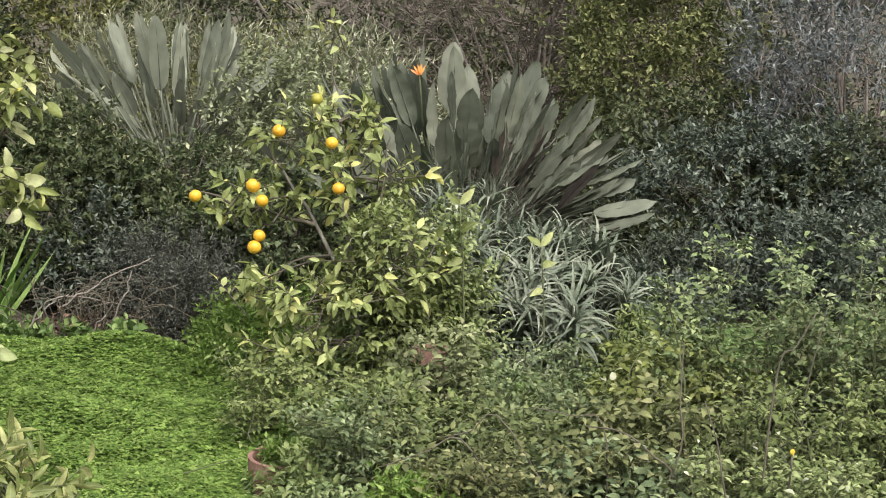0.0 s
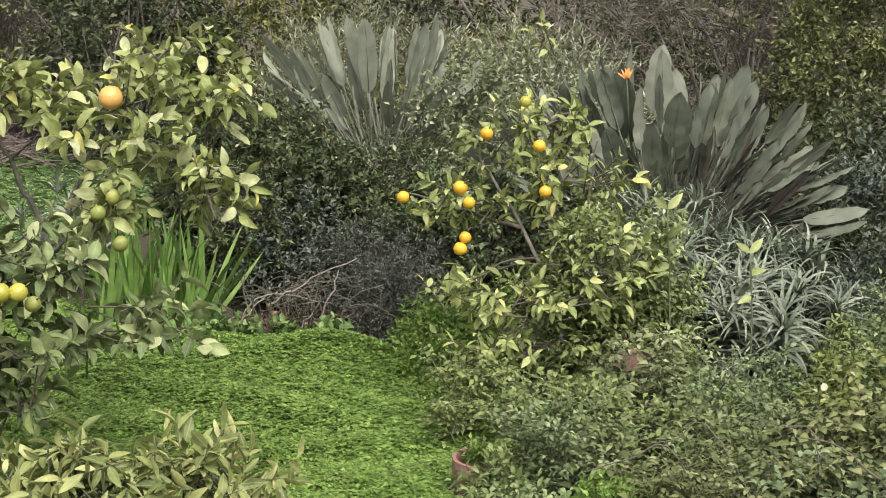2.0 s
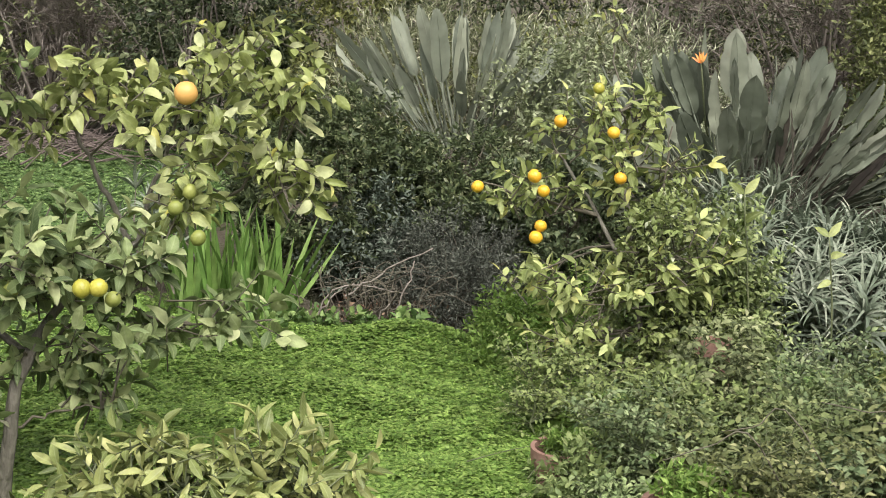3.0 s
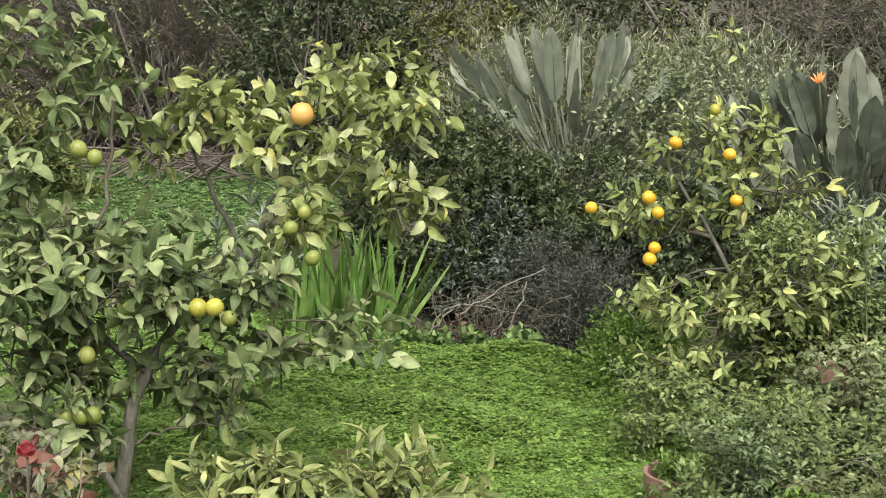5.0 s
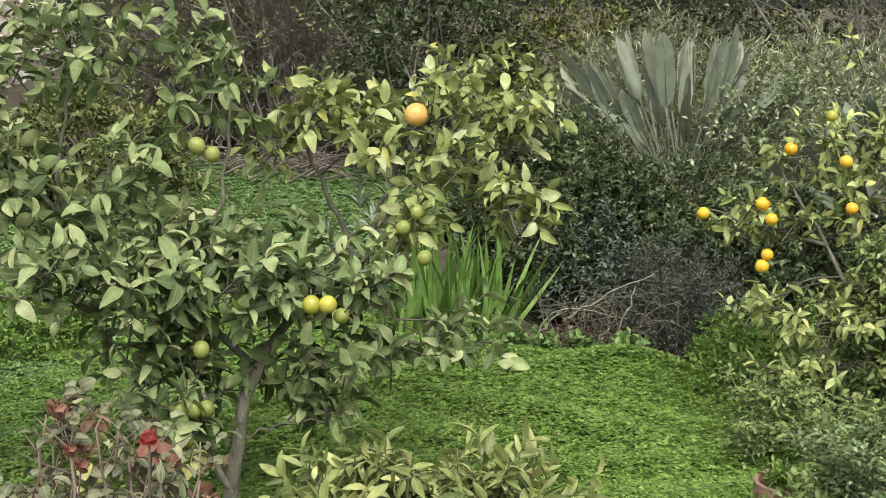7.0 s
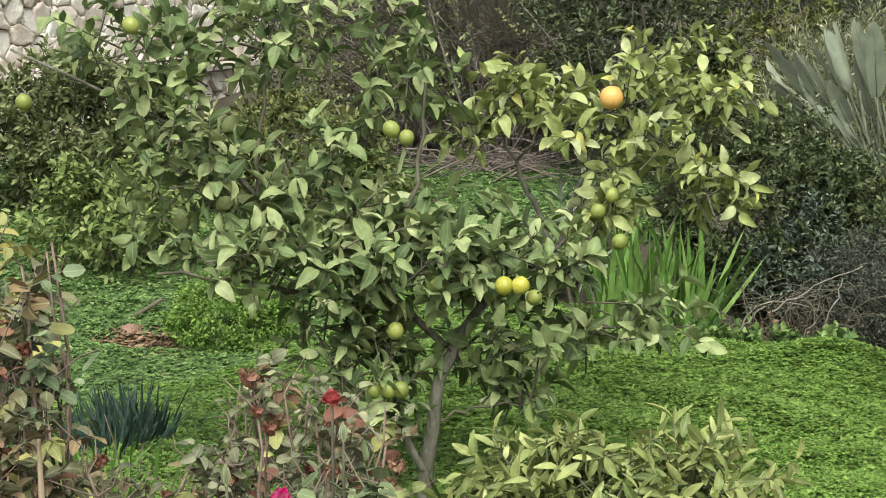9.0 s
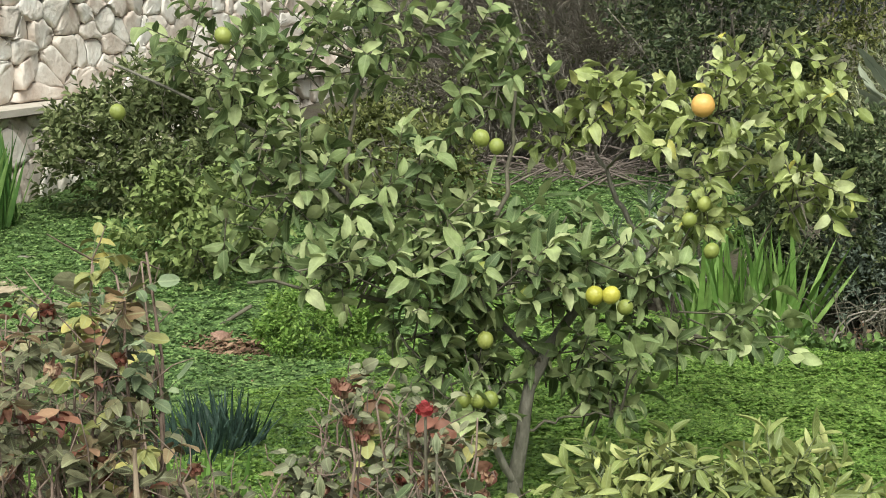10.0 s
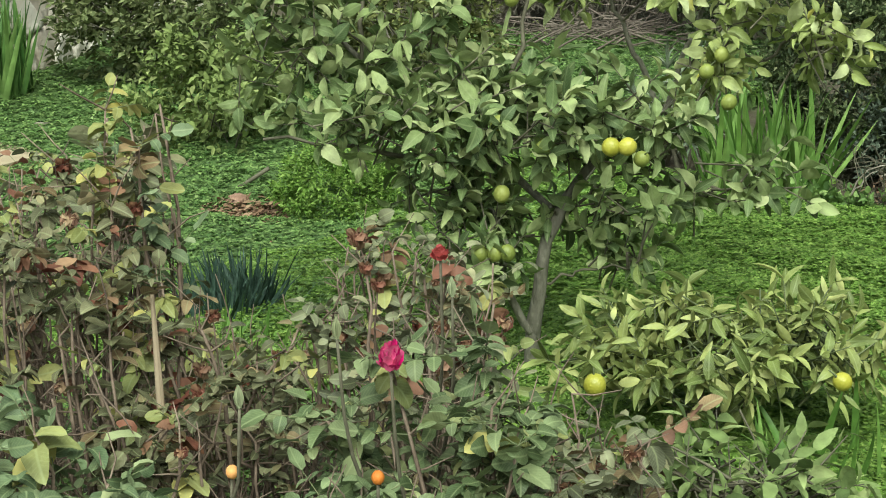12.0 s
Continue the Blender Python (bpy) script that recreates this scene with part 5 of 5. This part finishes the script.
citrus("young_citrus", "young citrus with broad green leaves in the front", (-1.28, 3.75, 0.0), [
    ([(-1.28, 3.75, -0.03), (-1.28, 3.75, 0.15), (-1.27, 3.75, 0.28)], 0.012, 0.006),
], [((-1.30, 3.75, 0.24), (0.36, 0.25, 0.12), 84)], LEAF_OVAL, 0.088, m_green_bush, m_green_bush, 85, 0, 6, 0.95, 0.3)

# ---- bushes in front and to the right ----
FRONT = "bushes in the front"
for k, (bx, by, brx, h, mat, n) in enumerate((
        (-0.02, 7.15, 0.28, 0.98, m_bright_bush, 480), (-0.27, 6.98, 0.24, 1.02, m_bright_bush, 260), (0.45, 6.5, 0.45, 0.26, m_green_bush, 330), (-0.18, 5.85, 0.36, 0.42, m_green_bush, 380), (0.35, 5.6, 0.5, 0.36, m_cool_bush, 360),
        (1.0, 6.2, 0.45, 0.55, m_cool_bush, 330), (1.35, 5.75, 0.4, 0.75, m_olive_bush, 260), (1.75, 5.6, 0.45, 0.78, m_olive_bush, 280), (0.95, 5.35, 0.45, 0.4, m_bright_bush, 230), (1.5, 5.0, 0.5, 0.42, m_bright_bush, 300), (1.95, 6.5, 0.5, 0.7, m_green_bush, 300))):
    shrub("leafy_bush", ("bushy green shrub with thin upright stems", "bright yellow-green bush with tiny white flowers")[mat is m_bright_bush], "bush", bx, by, brx, brx * 0.8, h, int(n * 2.1), 8, 0.041, LEAF_SPRAY, mat, m_green_stem, 20, 0.006, 0.2, 1.1, 0.1, 100 + k, 0.9, 0.6, FRONT, twig_show=60, near=True, face=1.3)


def pot(x, y, z, r, h, tilt, label):
    prof = [(0.0, 0.0), (0.72, 0.0), (0.95, 0.78), (1.06, 0.79), (1.08, 1.0), (0.94, 1.0), (0.9, 0.8), (0.0, 0.78)]
    n, verts, tris = 22, [], []
    for pr, pz in prof:
        verts += [(r * pr * math.cos(2 * math.pi * j / n), r * pr * math.sin(2 * math.pi * j / n), h * pz) for j in range(n)]
    for i in range(len(prof) - 1):
        for j in range(n):
            a, b = i * n + j, i * n + (j + 1) % n
            tris += [(a, b, b + n), (a, b + n, a + n)]
    ob = thing("terracotta_pot", (x, y, z), label, "pot", "terracotta pots")
    ob.rotation_euler = (radians(tilt), radians(tilt * 0.7), 0)
    body = part("pot_body", make_mesh("pot_body", verts, tris, m_terracotta, False), ob)
    sv, sf = ball(r * 0.9, 5, 14, 0.12)
    part("potting_soil", make_mesh("potting_soil", sv + (0, 0, h * 0.8), sf, m_soil), ob, "dark soil in the pot")
    return ob


shrub("leafy_bush", "small green bush leaning over a pot", "bush", -0.485, 5.36, 0.12, 0.12, 0.36, 150, 8, 0.042, LEAF_SMALL, m_green_bush, m_green_stem, 8, 0.004, 0.12, 0.95, 0.1, 120, 0.9, 0.6, FRONT, near=True)
pot(-0.575, 5.55, 0.0, 0.11, 0.24, 3, "weathered terracotta pot half hidden by a bush")
pot(-0.03, 6.72, 0.05, 0.075, 0.33, -4, "reddish terracotta pot hidden among stems")
pot(-0.08, 4.92, 0.0, 0.165, 0.268, 0, "large terracotta planter filled with green clover")
shrub("potted_clover", "fresh green clover filling a planter", "clover", -0.08, 4.94, 0.16, 0.13, 0.16, 280, 6, 0.03, FAR_OVAL, m_clover, m_green_stem, 6, 0.003, 0.06, seed=560, inner=0.9, base_z=0.215)
shrub("potted_clover", "fresh green clover filling a broken pot", "clover", -0.565, 5.56, 0.09, 0.09, 0.1, 110, 6, 0.03, FAR_OVAL, m_clover, m_green_stem, 6, 0.003, 0.06, seed=561, inner=0.9, base_z=0.18)
pot(-4.75, 8.25, 0.03, 0.07, 0.18, 0, "pale terracotta pot behind the lemon tree")


# ---- rose bushes ----
def rose_flower(mat, size, seed):
    """A half-open rose: petals that overlap round an egg, with tips that flare."""
    rng = np.random.default_rng(seed)
    n = 42
    s = np.linspace(0, 1, n)
    a = np.arange(n) * 2.4
    r = 0.42 * np.sin(math.pi * (0.22 + 0.7 * s))
    out = np.stack([np.cos(a), np.sin(a), 0 * a], -1)
    pos = (out * r[:, None] + UP * (0.85 * s - 0.25)[:, None]) * size
    way = UP + out * (0.45 - 0.9 * s)[:, None] + rng.normal(0, 0.12, (n, 3))
    face = out + rng.normal(0, 0.15, (n, 3))
    petals = [leaf_template(1.15, 0.25, c, ((0.25, 0.8), (0.6, 1.0), (0.88, 0.75))) for c in (-0.5, -1.0, 0.3)]
    return make_mesh("flower", *scatter(petals, pos, way, face, size * (0.62 - 0.22 * s) * rng.uniform(0.85, 1.1, n)), mat)


def withered_rose(seed, size):
    """A spent rose: limp petals hanging every way round a small hip."""
    rng = np.random.default_rng(seed)
    way = unit(rng.normal(0, 1, (44, 3)) * (1, 1, 0.6) + (0, 0, 0.1))
    petals = scatter([leaf_template(w, fo, c, ((0.3, 0.75), (0.75, 1.0))) for w, fo, c in ((0.85, 0.35, 1.9), (1.0, 0.2, 1.5), (0.7, 0.5, -1.2))], way * size * 0.2, way, rng.normal(0, 0.8, (44, 3)) + UP, size * rng.uniform(0.35, 0.85, 44))
    return make_mesh("withered_flower", *join([petals, ball(size * 0.28, 5, 7)]), m_rose_red)


WITHERED = [withered_rose(k, 0.032) for k in (9, 10, 11)]


def rose_bud(mat, size, slim=False):
    a = np.arange(7) * 2.4
    way = np.stack([np.cos(a) * (0.15 if slim else 0.5), np.sin(a) * (0.15 if slim else 0.5), 1 + 0 * a], -1)
    face = np.stack([-np.cos(a), -np.sin(a), 0.2 + 0 * a], -1)
    return make_mesh("bud", *scatter([leaf_template(0.5, 0.5, -0.4) if slim else leaf_template(0.95, 0.6, -1.2)], (0.1 if slim else 0.2) * size * np.stack([np.cos(a), np.sin(a), 0 * a], -1), way, face, np.full(7, size)), mat)


def rose_bush(x, y, h, canes, width, seed, red=0.15, leaf_len=0.06, density=1.8, label="leafy rose bush with brown canes and reddish shoot tips", leaf_mat=None, group="rose bed", foot_r=0.06, low=0.3, wood_mat=None, bare=0):
    rng = np.random.default_rng(seed)
    ob = thing("rose_bush", (x, y, 0.0), label, "rose bush", group)
    wood, green, redd, brown, yellow, side_twigs = [], [], [], [], [], []
    for k in range(canes + bare):
        a = rng.uniform(0, 6.3)
        foot = np.array([math.cos(a) * foot_r, math.sin(a) * foot_r, -0.03])
        tip = np.array([math.cos(a) * width * rng.uniform(0.2, 1), math.sin(a) * width * rng.uniform(0.2, 1), h * rng.uniform(0.62, 1.0)])
        line = smooth_line([foot, foot * 0.65 + tip * 0.35 + rng.normal(0, 0.045, 3), foot * 0.3 + tip * 0.7 + rng.normal(0, 0.045, 3), tip], 9, 0.008, rng)
        part("cane", make_mesh("cane", *tube(line, np.linspace(0.0062, 0.0022, 9) * (1.0 if wood_mat else rng.uniform(0.65, 1.45)), 6), wood_mat or m_cane), ob)
        if rng.random() < red * 2.1:
            part("withered_flower", WITHERED[k % 3], ob, "withered dark red rose", Matrix.Translation(Vector(line[-1])) @ Matrix.Scale(rng.uniform(0.7, 1.25), 4))
        if not wood_mat:
            for q in range(5):
                p = line[int(rng.integers(3, 9))]
                w = unit(rng.normal(0, 1, 3) + UP * 0.9) * rng.uniform(0.06, 0.16)
                side_twigs.append(tube(np.array([p, p + w * 0.5 + rng.normal(0, 0.008, 3), p + w]), [0.0026, 0.002, 0.0011], 4))
        if k >= canes:
            continue
        if not wood_mat:
            pick = rng.random()
            bag = redd if pick < red else brown if pick < 0.07 else yellow if pick < 0.36 else green
            for q in range(7):
                b = q * 0.9 + rng.uniform(-0.3, 0.3)
                bag.append((line[-1] + (0, 0, rng.uniform(-0.05, 0)), np.array([math.cos(b), math.sin(b), rng.uniform(-0.5, 0.35)]), UP + rng.normal(0, 0.45, 3), leaf_len * rng.uniform(0.9, 1.5)))
        for s in np.arange(low, 1.0, 0.085 / density):
            p = line[min(8, int(s * 8.99))]
            b = rng.uniform(0, 6.3)
            stalk = unit(np.array([math.cos(b), math.sin(b), rng.uniform(0.1, 0.9)]))
            ln = rng.uniform(0.06, 0.13)
            wood.append(tube(np.array([p, p + stalk * ln]), [0.0018, 0.001], 3))
            side = unit(np.cross(stalk, UP))
            lie, hang = UP + rng.normal(0, 0.3 if wood_mat else 0.55, 3), rng.uniform(-0.45, 0.1)
            pick = rng.random()
            bag = redd if s > 0.8 and pick < red * 1.2 else green
            if leaf_mat is m_rose and bag is green:
                bag = brown if pick > 0.88 else yellow if pick > 0.82 else green
            for q, (u, w) in enumerate(((1.0, 0.0), (0.75, 1), (0.75, -1), (0.42, 1), (0.42, -1))):
                wy = stalk * (1 if w == 0 else 0.45) + side * w + (0, 0, hang + rng.uniform(-0.2, 0.15))
                bag.append((p + stalk * ln * u, wy, lie + rng.normal(0, 0.28, 3), leaf_len * rng.uniform(0.65, 1.15) * (1.1 if w == 0 else 0.9)))
    if side_twigs:
        part("twiggery", make_mesh("twiggery", *join(side_twigs), m_cane), ob, kind="stuff")
    part("leaf_stalkwork", make_mesh("leaf_stalkwork", *join(wood), m_green_stem), ob, kind="stuff")
    for nm, bag, mat in (("foliage", green, leaf_mat or m_rose), ("red_foliage", redd, m_rose_red), ("brown_foliage", brown, m_rose_brown), ("yellow_foliage", yellow, m_rose_yellow)):
        if bag:
            part(nm, make_mesh(nm, *scatter(LEAF_SPRAY if wood_mat else LEAF_ROSE, np.array([g[0] for g in bag]), np.array([g[1] for g in bag]), np.array([g[2] for g in bag]), np.array([g[3] for g in bag])), mat), ob, kind="stuff")
    return ob


def bloom(bush, name, mesh, place, label, lean=(0, 0), tall=1.0):
    q = Vector(place) - bush.location
    line = smooth_line([np.array([q.x * 0.3, q.y * 0.3, q.z * 0.4]), np.array([q.x * 0.9, q.y * 0.9, q.z * 0.75]), np.array(q)], 7)
    part("stem", make_mesh("stem", *tube(line, np.linspace(0.005, 0.003, 7), 5), m_dark_twig), bush)
    part(name, mesh, bush, label, Matrix.Translation(q) @ Euler((lean[0], lean[1], 0.4)).to_matrix().to_4x4() @ Matrix.Diagonal((1 / tall, 1 / tall, tall, 1)))


ROSES = [rose_bush(x, y, h, n, w, sd, red, ln * 0.80, dn * 2.0, leaf_mat=mt, low=lo, bare=20 if mt is m_rose else 4) for x, y, h, n, w, sd, red, ln, dn, mt, lo in (
    (-1.55, 2.65, 0.90, 9, 0.24, 201, 0.02, 0.068, 1.3, m_rose_green, 0.4), (-2.16, 2.5, 0.94, 11, 0.24, 202, 0.07, 0.055, 0.9, m_rose, 0.66), (-2.72, 3.2, 1.27, 6, 0.10, 203, 0.03, 0.08, 1.0, m_rose, 0.6), (-2.45, 2.6, 1.15, 12, 0.27, 204, 0.09, 0.058, 1.0, m_rose, 0.68),
    (-1.42, 2.95, 0.70, 9, 0.22, 205, 0.14, 0.06, 1.2, m_rose, 0.4), (-1.85, 3.1, 1.0, 10, 0.26, 206, 0.11, 0.055, 1.0, m_rose, 0.5), (-1.62, 2.28, 0.72, 10, 0.28, 207, 0.0, 0.066, 1.5, m_rose_green, 0.4), (-2.15, 2.2, 0.76, 10, 0.28, 208, 0.0, 0.066, 1.5, m_rose_green, 0.4), (-2.35, 3.15, 0.72, 9, 0.24, 209, 0.10, 0.055, 0.9, m_rose, 0.55),
    (-1.15, 2.6, 0.46, 7, 0.22, 210, 0.04, 0.06, 1.1, m_rose, 0.4), (-2.95, 2.8, 1.18, 10, 0.24, 211, 0.09, 0.06, 1.0, m_rose, 0.66), (-2.15, 3.6, 0.9, 8, 0.25, 212, 0.10, 0.055, 0.9, m_rose, 0.5), (-2.8, 3.75, 0.5, 8, 0.25, 213, 0.08, 0.055, 0.9, m_rose, 0.5), (-3.2, 3.3, 1.1, 9, 0.24, 214, 0.07, 0.06, 1.0, m_rose, 0.62), (-2.6, 2.25, 0.85, 8, 0.24, 215, 0.06, 0.055, 0.9, m_rose, 0.68))]
SHOOT = "tall rose shoot with yellowing leaves"
rose_bush(-2.41, 2.72, 1.36, 2, 0.07, 221, 0.0, 0.05, 1.5, SHOOT, m_rose_yellow, low=0.72)
rose_bush(-2.60, 2.50, 1.06, 3, 0.09, 222, 0.1, 0.05, 1.6, SHOOT, m_rose_yellow, low=0.8)
rose_bush(-2.24, 2.27, 1.04, 2, 0.09, 223, 0.0, 0.066, 1.6, "tall rose shoot with large fresh green leaves", m_rose_green, low=0.75)
rose_bush(-2.33, 2.83, 1.36, 3, 0.08, 224, 0.0, 0.048, 1.6, "tall rose shoot with large dull green leaves", m_rose_green, low=0.7)
FRONT_ROSES = []
FRONT_GREEN = "green rose bush with thin arching stems"
for k, (bx, by, h, n) in enumerate(((-0.62, 6.2, 0.4, 9), (0.02, 6.3, 0.52, 12), (0.5, 6.0, 0.5, 12), (0.9, 5.9, 0.62, 12), (1.15, 6.0, 0.95, 11), (1.45, 5.6, 1.02, 12), (1.75, 5.35, 1.0, 12), (1.3, 5.25, 0.66, 12), (0.7, 5.3, 0.55, 11), (0.15, 5.5, 0.48, 11), (2.0, 5.9, 1.05, 11), (-0.12, 6.8, 0.6, 8), (-0.22, 5.6, 0.42, 11), (0.05, 5.45, 0.36, 10), (-0.30, 5.15, 0.2, 9), (0.34, 4.98, 0.42, 12), (0.55, 4.9, 0.4, 12), (1.0, 4.8, 0.5, 12))):
    big = (0.85, 1.15, 0.78, 1.25, 0.95)[k % 5]
    FRONT_ROSES.append(rose_bush(bx, by, h, n, 0.34, 300 + k, 0.0, 0.04 * big, 5.0 / big, FRONT_GREEN, (m_green_bush, m_olive_bush, m_cool_bush, m_bright_bush, m_green_bush, m_cool_bush, m_olive_bush)[k % 7], FRONT, 0.12, 0.2, m_green_stem))
APRICOT = make_mesh("bud", *join([ball(0.0125, 7, 10, 1.1), scatter([leaf_template(0.8, 0.5, -1.1)], np.tile([[0, 0, -0.009]], (5, 1)), np.array([(math.cos(q * 1.26), math.sin(q * 1.26), 1.2) for q in range(5)]), np.array([(-math.cos(q * 1.26), -math.sin(q * 1.26), 0.2) for q in range(5)]), np.full(5, 0.024))]), m_apricot)
bloom(ROSES[0], "flower", rose_flower(m_pink, 0.043, 1), (-1.54, 2.49, 0.91), "open pink rose", (0.15, 0.1), 1.2)
bloom(ROSES[7], "bud", APRICOT, (-1.76, 2.27, 0.74), "apricot rose bud")
bloom(ROSES[6], "bud", APRICOT, (-1.48, 2.33, 0.75), "apricot rose bud")
bloom(ROSES[4], "bud", rose_bud(m_red, 0.035), (-1.44, 2.70, 0.68), "red rose bud")
bloom(ROSES[5], "flower", rose_flower(m_red, 0.028, 2), (-1.62, 2.84, 1.03), "fading red rose")
for p, n in (((-1.59, 2.83, 0.95), 5), ((-1.63, 2.45, 0.96), 0), ((-1.71, 2.24, 0.88), 7)):
    bloom(ROSES[n], "bud", rose_bud(m_bud, 0.045, True), p, "closed green rose bud")

sv = tube(smooth_line([(0, 0, -0.05), (0.005, 0, 0.48), (0, 0.01, 0.985)], 6), [0.0095, 0.010, 0.009, 0.0098, 0.0088, 0.004], 7)
stake = new("wooden_stake", make_mesh("wooden_stake", *sv, m_stake, False))
stake.location = (-2.125, 2.51, 0.0)
tagged(stake, "weathered wooden stake among rose canes", "stake")

# ---- litter and loose things ----
n = 1600
lx, ly = RNG.normal(-5.1, 0.26, n), RNG.normal(6.97, 0.18, n)
lz = ground_z(lx, ly) + RNG.uniform(0.0, 0.09, n)
v, f = scatter(LEAF_OVAL, np.stack([lx, ly, lz], -1), RNG.normal(0, 1, (n, 3)) * (1, 1, 0.2), RNG.normal(0, 0.3, (n, 3)) + UP, RNG.uniform(0.03, 0.07, n))
tagged(new("leaf_litter", make_mesh("leaf_litter", v, f, m_litter)), "patch of reddish-brown dry leaf litter", "leaf litter", kind="stuff")
bv, bf = ball(0.07, 6, 9, 0.7)
rock = new("stone_lump", make_mesh("stone_lump", bv + RNG.normal(0, 0.008, bv.shape), bf, m_terracotta, False))
rock.location = (-5.3, 7.08, 0.08)
tagged(rock, "pinkish broken brick lying on litter", "brick")
pile = []
for k in range(230):
    mid, a = np.array([RNG.normal(-5.15, 0.55), RNG.normal(12.1, 0.28), 0.30 + RNG.uniform(0, 0.3)]), RNG.normal(0, 0.7)
    way = np.array([math.cos(a), math.sin(a), RNG.normal(0, 0.25)]) * RNG.uniform(0.15, 0.45)
    pile.append(tube(smooth_line([mid - way, mid + RNG.normal(0, 0.07, 3), mid + way + RNG.normal(0, 0.05, 3)], 6), np.linspace(0.009, 0.003, 6) * RNG.uniform(0.5, 1.2), 4))
v, f = join(pile)
tagged(new("brush_pile", make_mesh("brush_pile", v, f, m_brush)), "low pile of cut brown branches", "brush pile", kind="stuff")


def sprout(x, y, top, seed):
    """A thin citrus sprout: one stem with a tuft of bright young leaves at its tip."""
    rng = np.random.default_rng(seed)
    ob = thing("citrus_sprout", (x, y, 0.0), "thin citrus sprout with a few bright yellow-green leaves", "sprout", "citrus sprouts")
    line = smooth_line([(0.02, 0.03, -0.03), (0.03, 0.02, top * 0.5), (0, 0, top)], 9, 0.004, rng)
    part("stem", make_mesh("stem", *tube(line, np.linspace(0.006, 0.003, 9), 5), m_green_stem), ob)
    shared = [make_mesh("leaf", *t, m_pale_one) for t in LEAF_OVAL]
    for k in range(5):
        a = k * 2.4 + rng.uniform(0, 1)
        part("leaf", shared[k % 3], ob, "", turned((math.cos(a) * 0.8, math.sin(a) * 0.5, 0.9 - 0.25 * k), (rng.normal(0, 0.3), -1.0, 0.6), line[8 - k // 2], rng.uniform(0.07, 0.1)))
    return ob


def arch(bush, pts, r0):
    """A bare arching cane of a bush, from its foot through the points."""
    q = [np.array([0.0, 0.0, -0.02])] + [np.array(p) - np.array(bush.location) for p in pts]
    part("arching_cane", make_mesh("arching_cane", *tube(smooth_line(q, 14), np.linspace(r0 * 0.8, r0 * 0.4, 14), 6), m_dark_twig), bush, "bare brown arching cane")


arch(FRONT_ROSES[16], [(0.76, 4.88, 0.36), (0.68, 4.93, 0.47), (0.59, 4.96, 0.53), (0.47, 4.98, 0.54)], 0.0055)
arch(FRONT_ROSES[7], [(1.25, 5.3, 0.48), (1.32, 5.34, 0.88)], 0.0045)
arch(FRONT_ROSES[15], [(0.10, 4.95, 0.47), (-0.04, 4.94, 0.45), (-0.19, 4.92, 0.40)], 0.0045)
arch(FRONT_ROSES[16], [(0.22, 5.01, 0.53), (0.10, 5.01, 0.50), (-0.01, 5.0, 0.48)], 0.004)
arch(FRONT_ROSES[16], [(0.75, 4.82, 0.47), (0.76, 4.87, 0.66), (0.77, 4.92, 0.84)], 0.005)
arch(FRONT_ROSES[17], [(0.88, 4.68, 0.43), (0.86, 4.72, 0.56), (0.82, 4.77, 0.69)], 0.0045)
arch(FRONT_ROSES[17], [(1.05, 4.84, 0.74), (1.11, 4.85, 0.85), (1.17, 4.86, 0.96)], 0.005)
arch(FRONT_ROSES[16], [(0.54, 4.97, 0.52), (0.43, 4.99, 0.57), (0.30, 5.01, 0.59)], 0.004)
bloom(FRONT_ROSES[17], "flower", rose_bud(leaf_material("yellow_petal", [(0.0, (0.70, 0.50, 0.02)), (1.0, (0.80, 0.62, 0.05))]), 0.022), (1.08, 4.68, 0.55), "small yellow flower")
stick = new("black_stick", make_mesh("black_stick", *tube(smooth_line([(-5.48, 7.10, 0.05), (-5.36, 7.20, 0.14), (-5.22, 7.30, 0.24)], 6), np.full(6, 0.012), 6), m_dark_twig))
tagged(stick, "dark stick lying across dry litter", "stick")
sprout(0.07, 6.92, 0.98, 1)
sprout(0.44, 7.05, 0.78, 2)
branch = new("fallen_branch", make_mesh("fallen_branch", *tube(smooth_line([(-8.35, 7.72, 0.50), (-8.25, 7.85, 0.40), (-7.95, 8.05, 0.27), (-7.6, 8.25, 0.24)], 12, 0.008), np.linspace(0.022, 0.012, 12), 6), m_twig))
tagged(branch, "bare grey-brown branch lying before the wall", "branch")
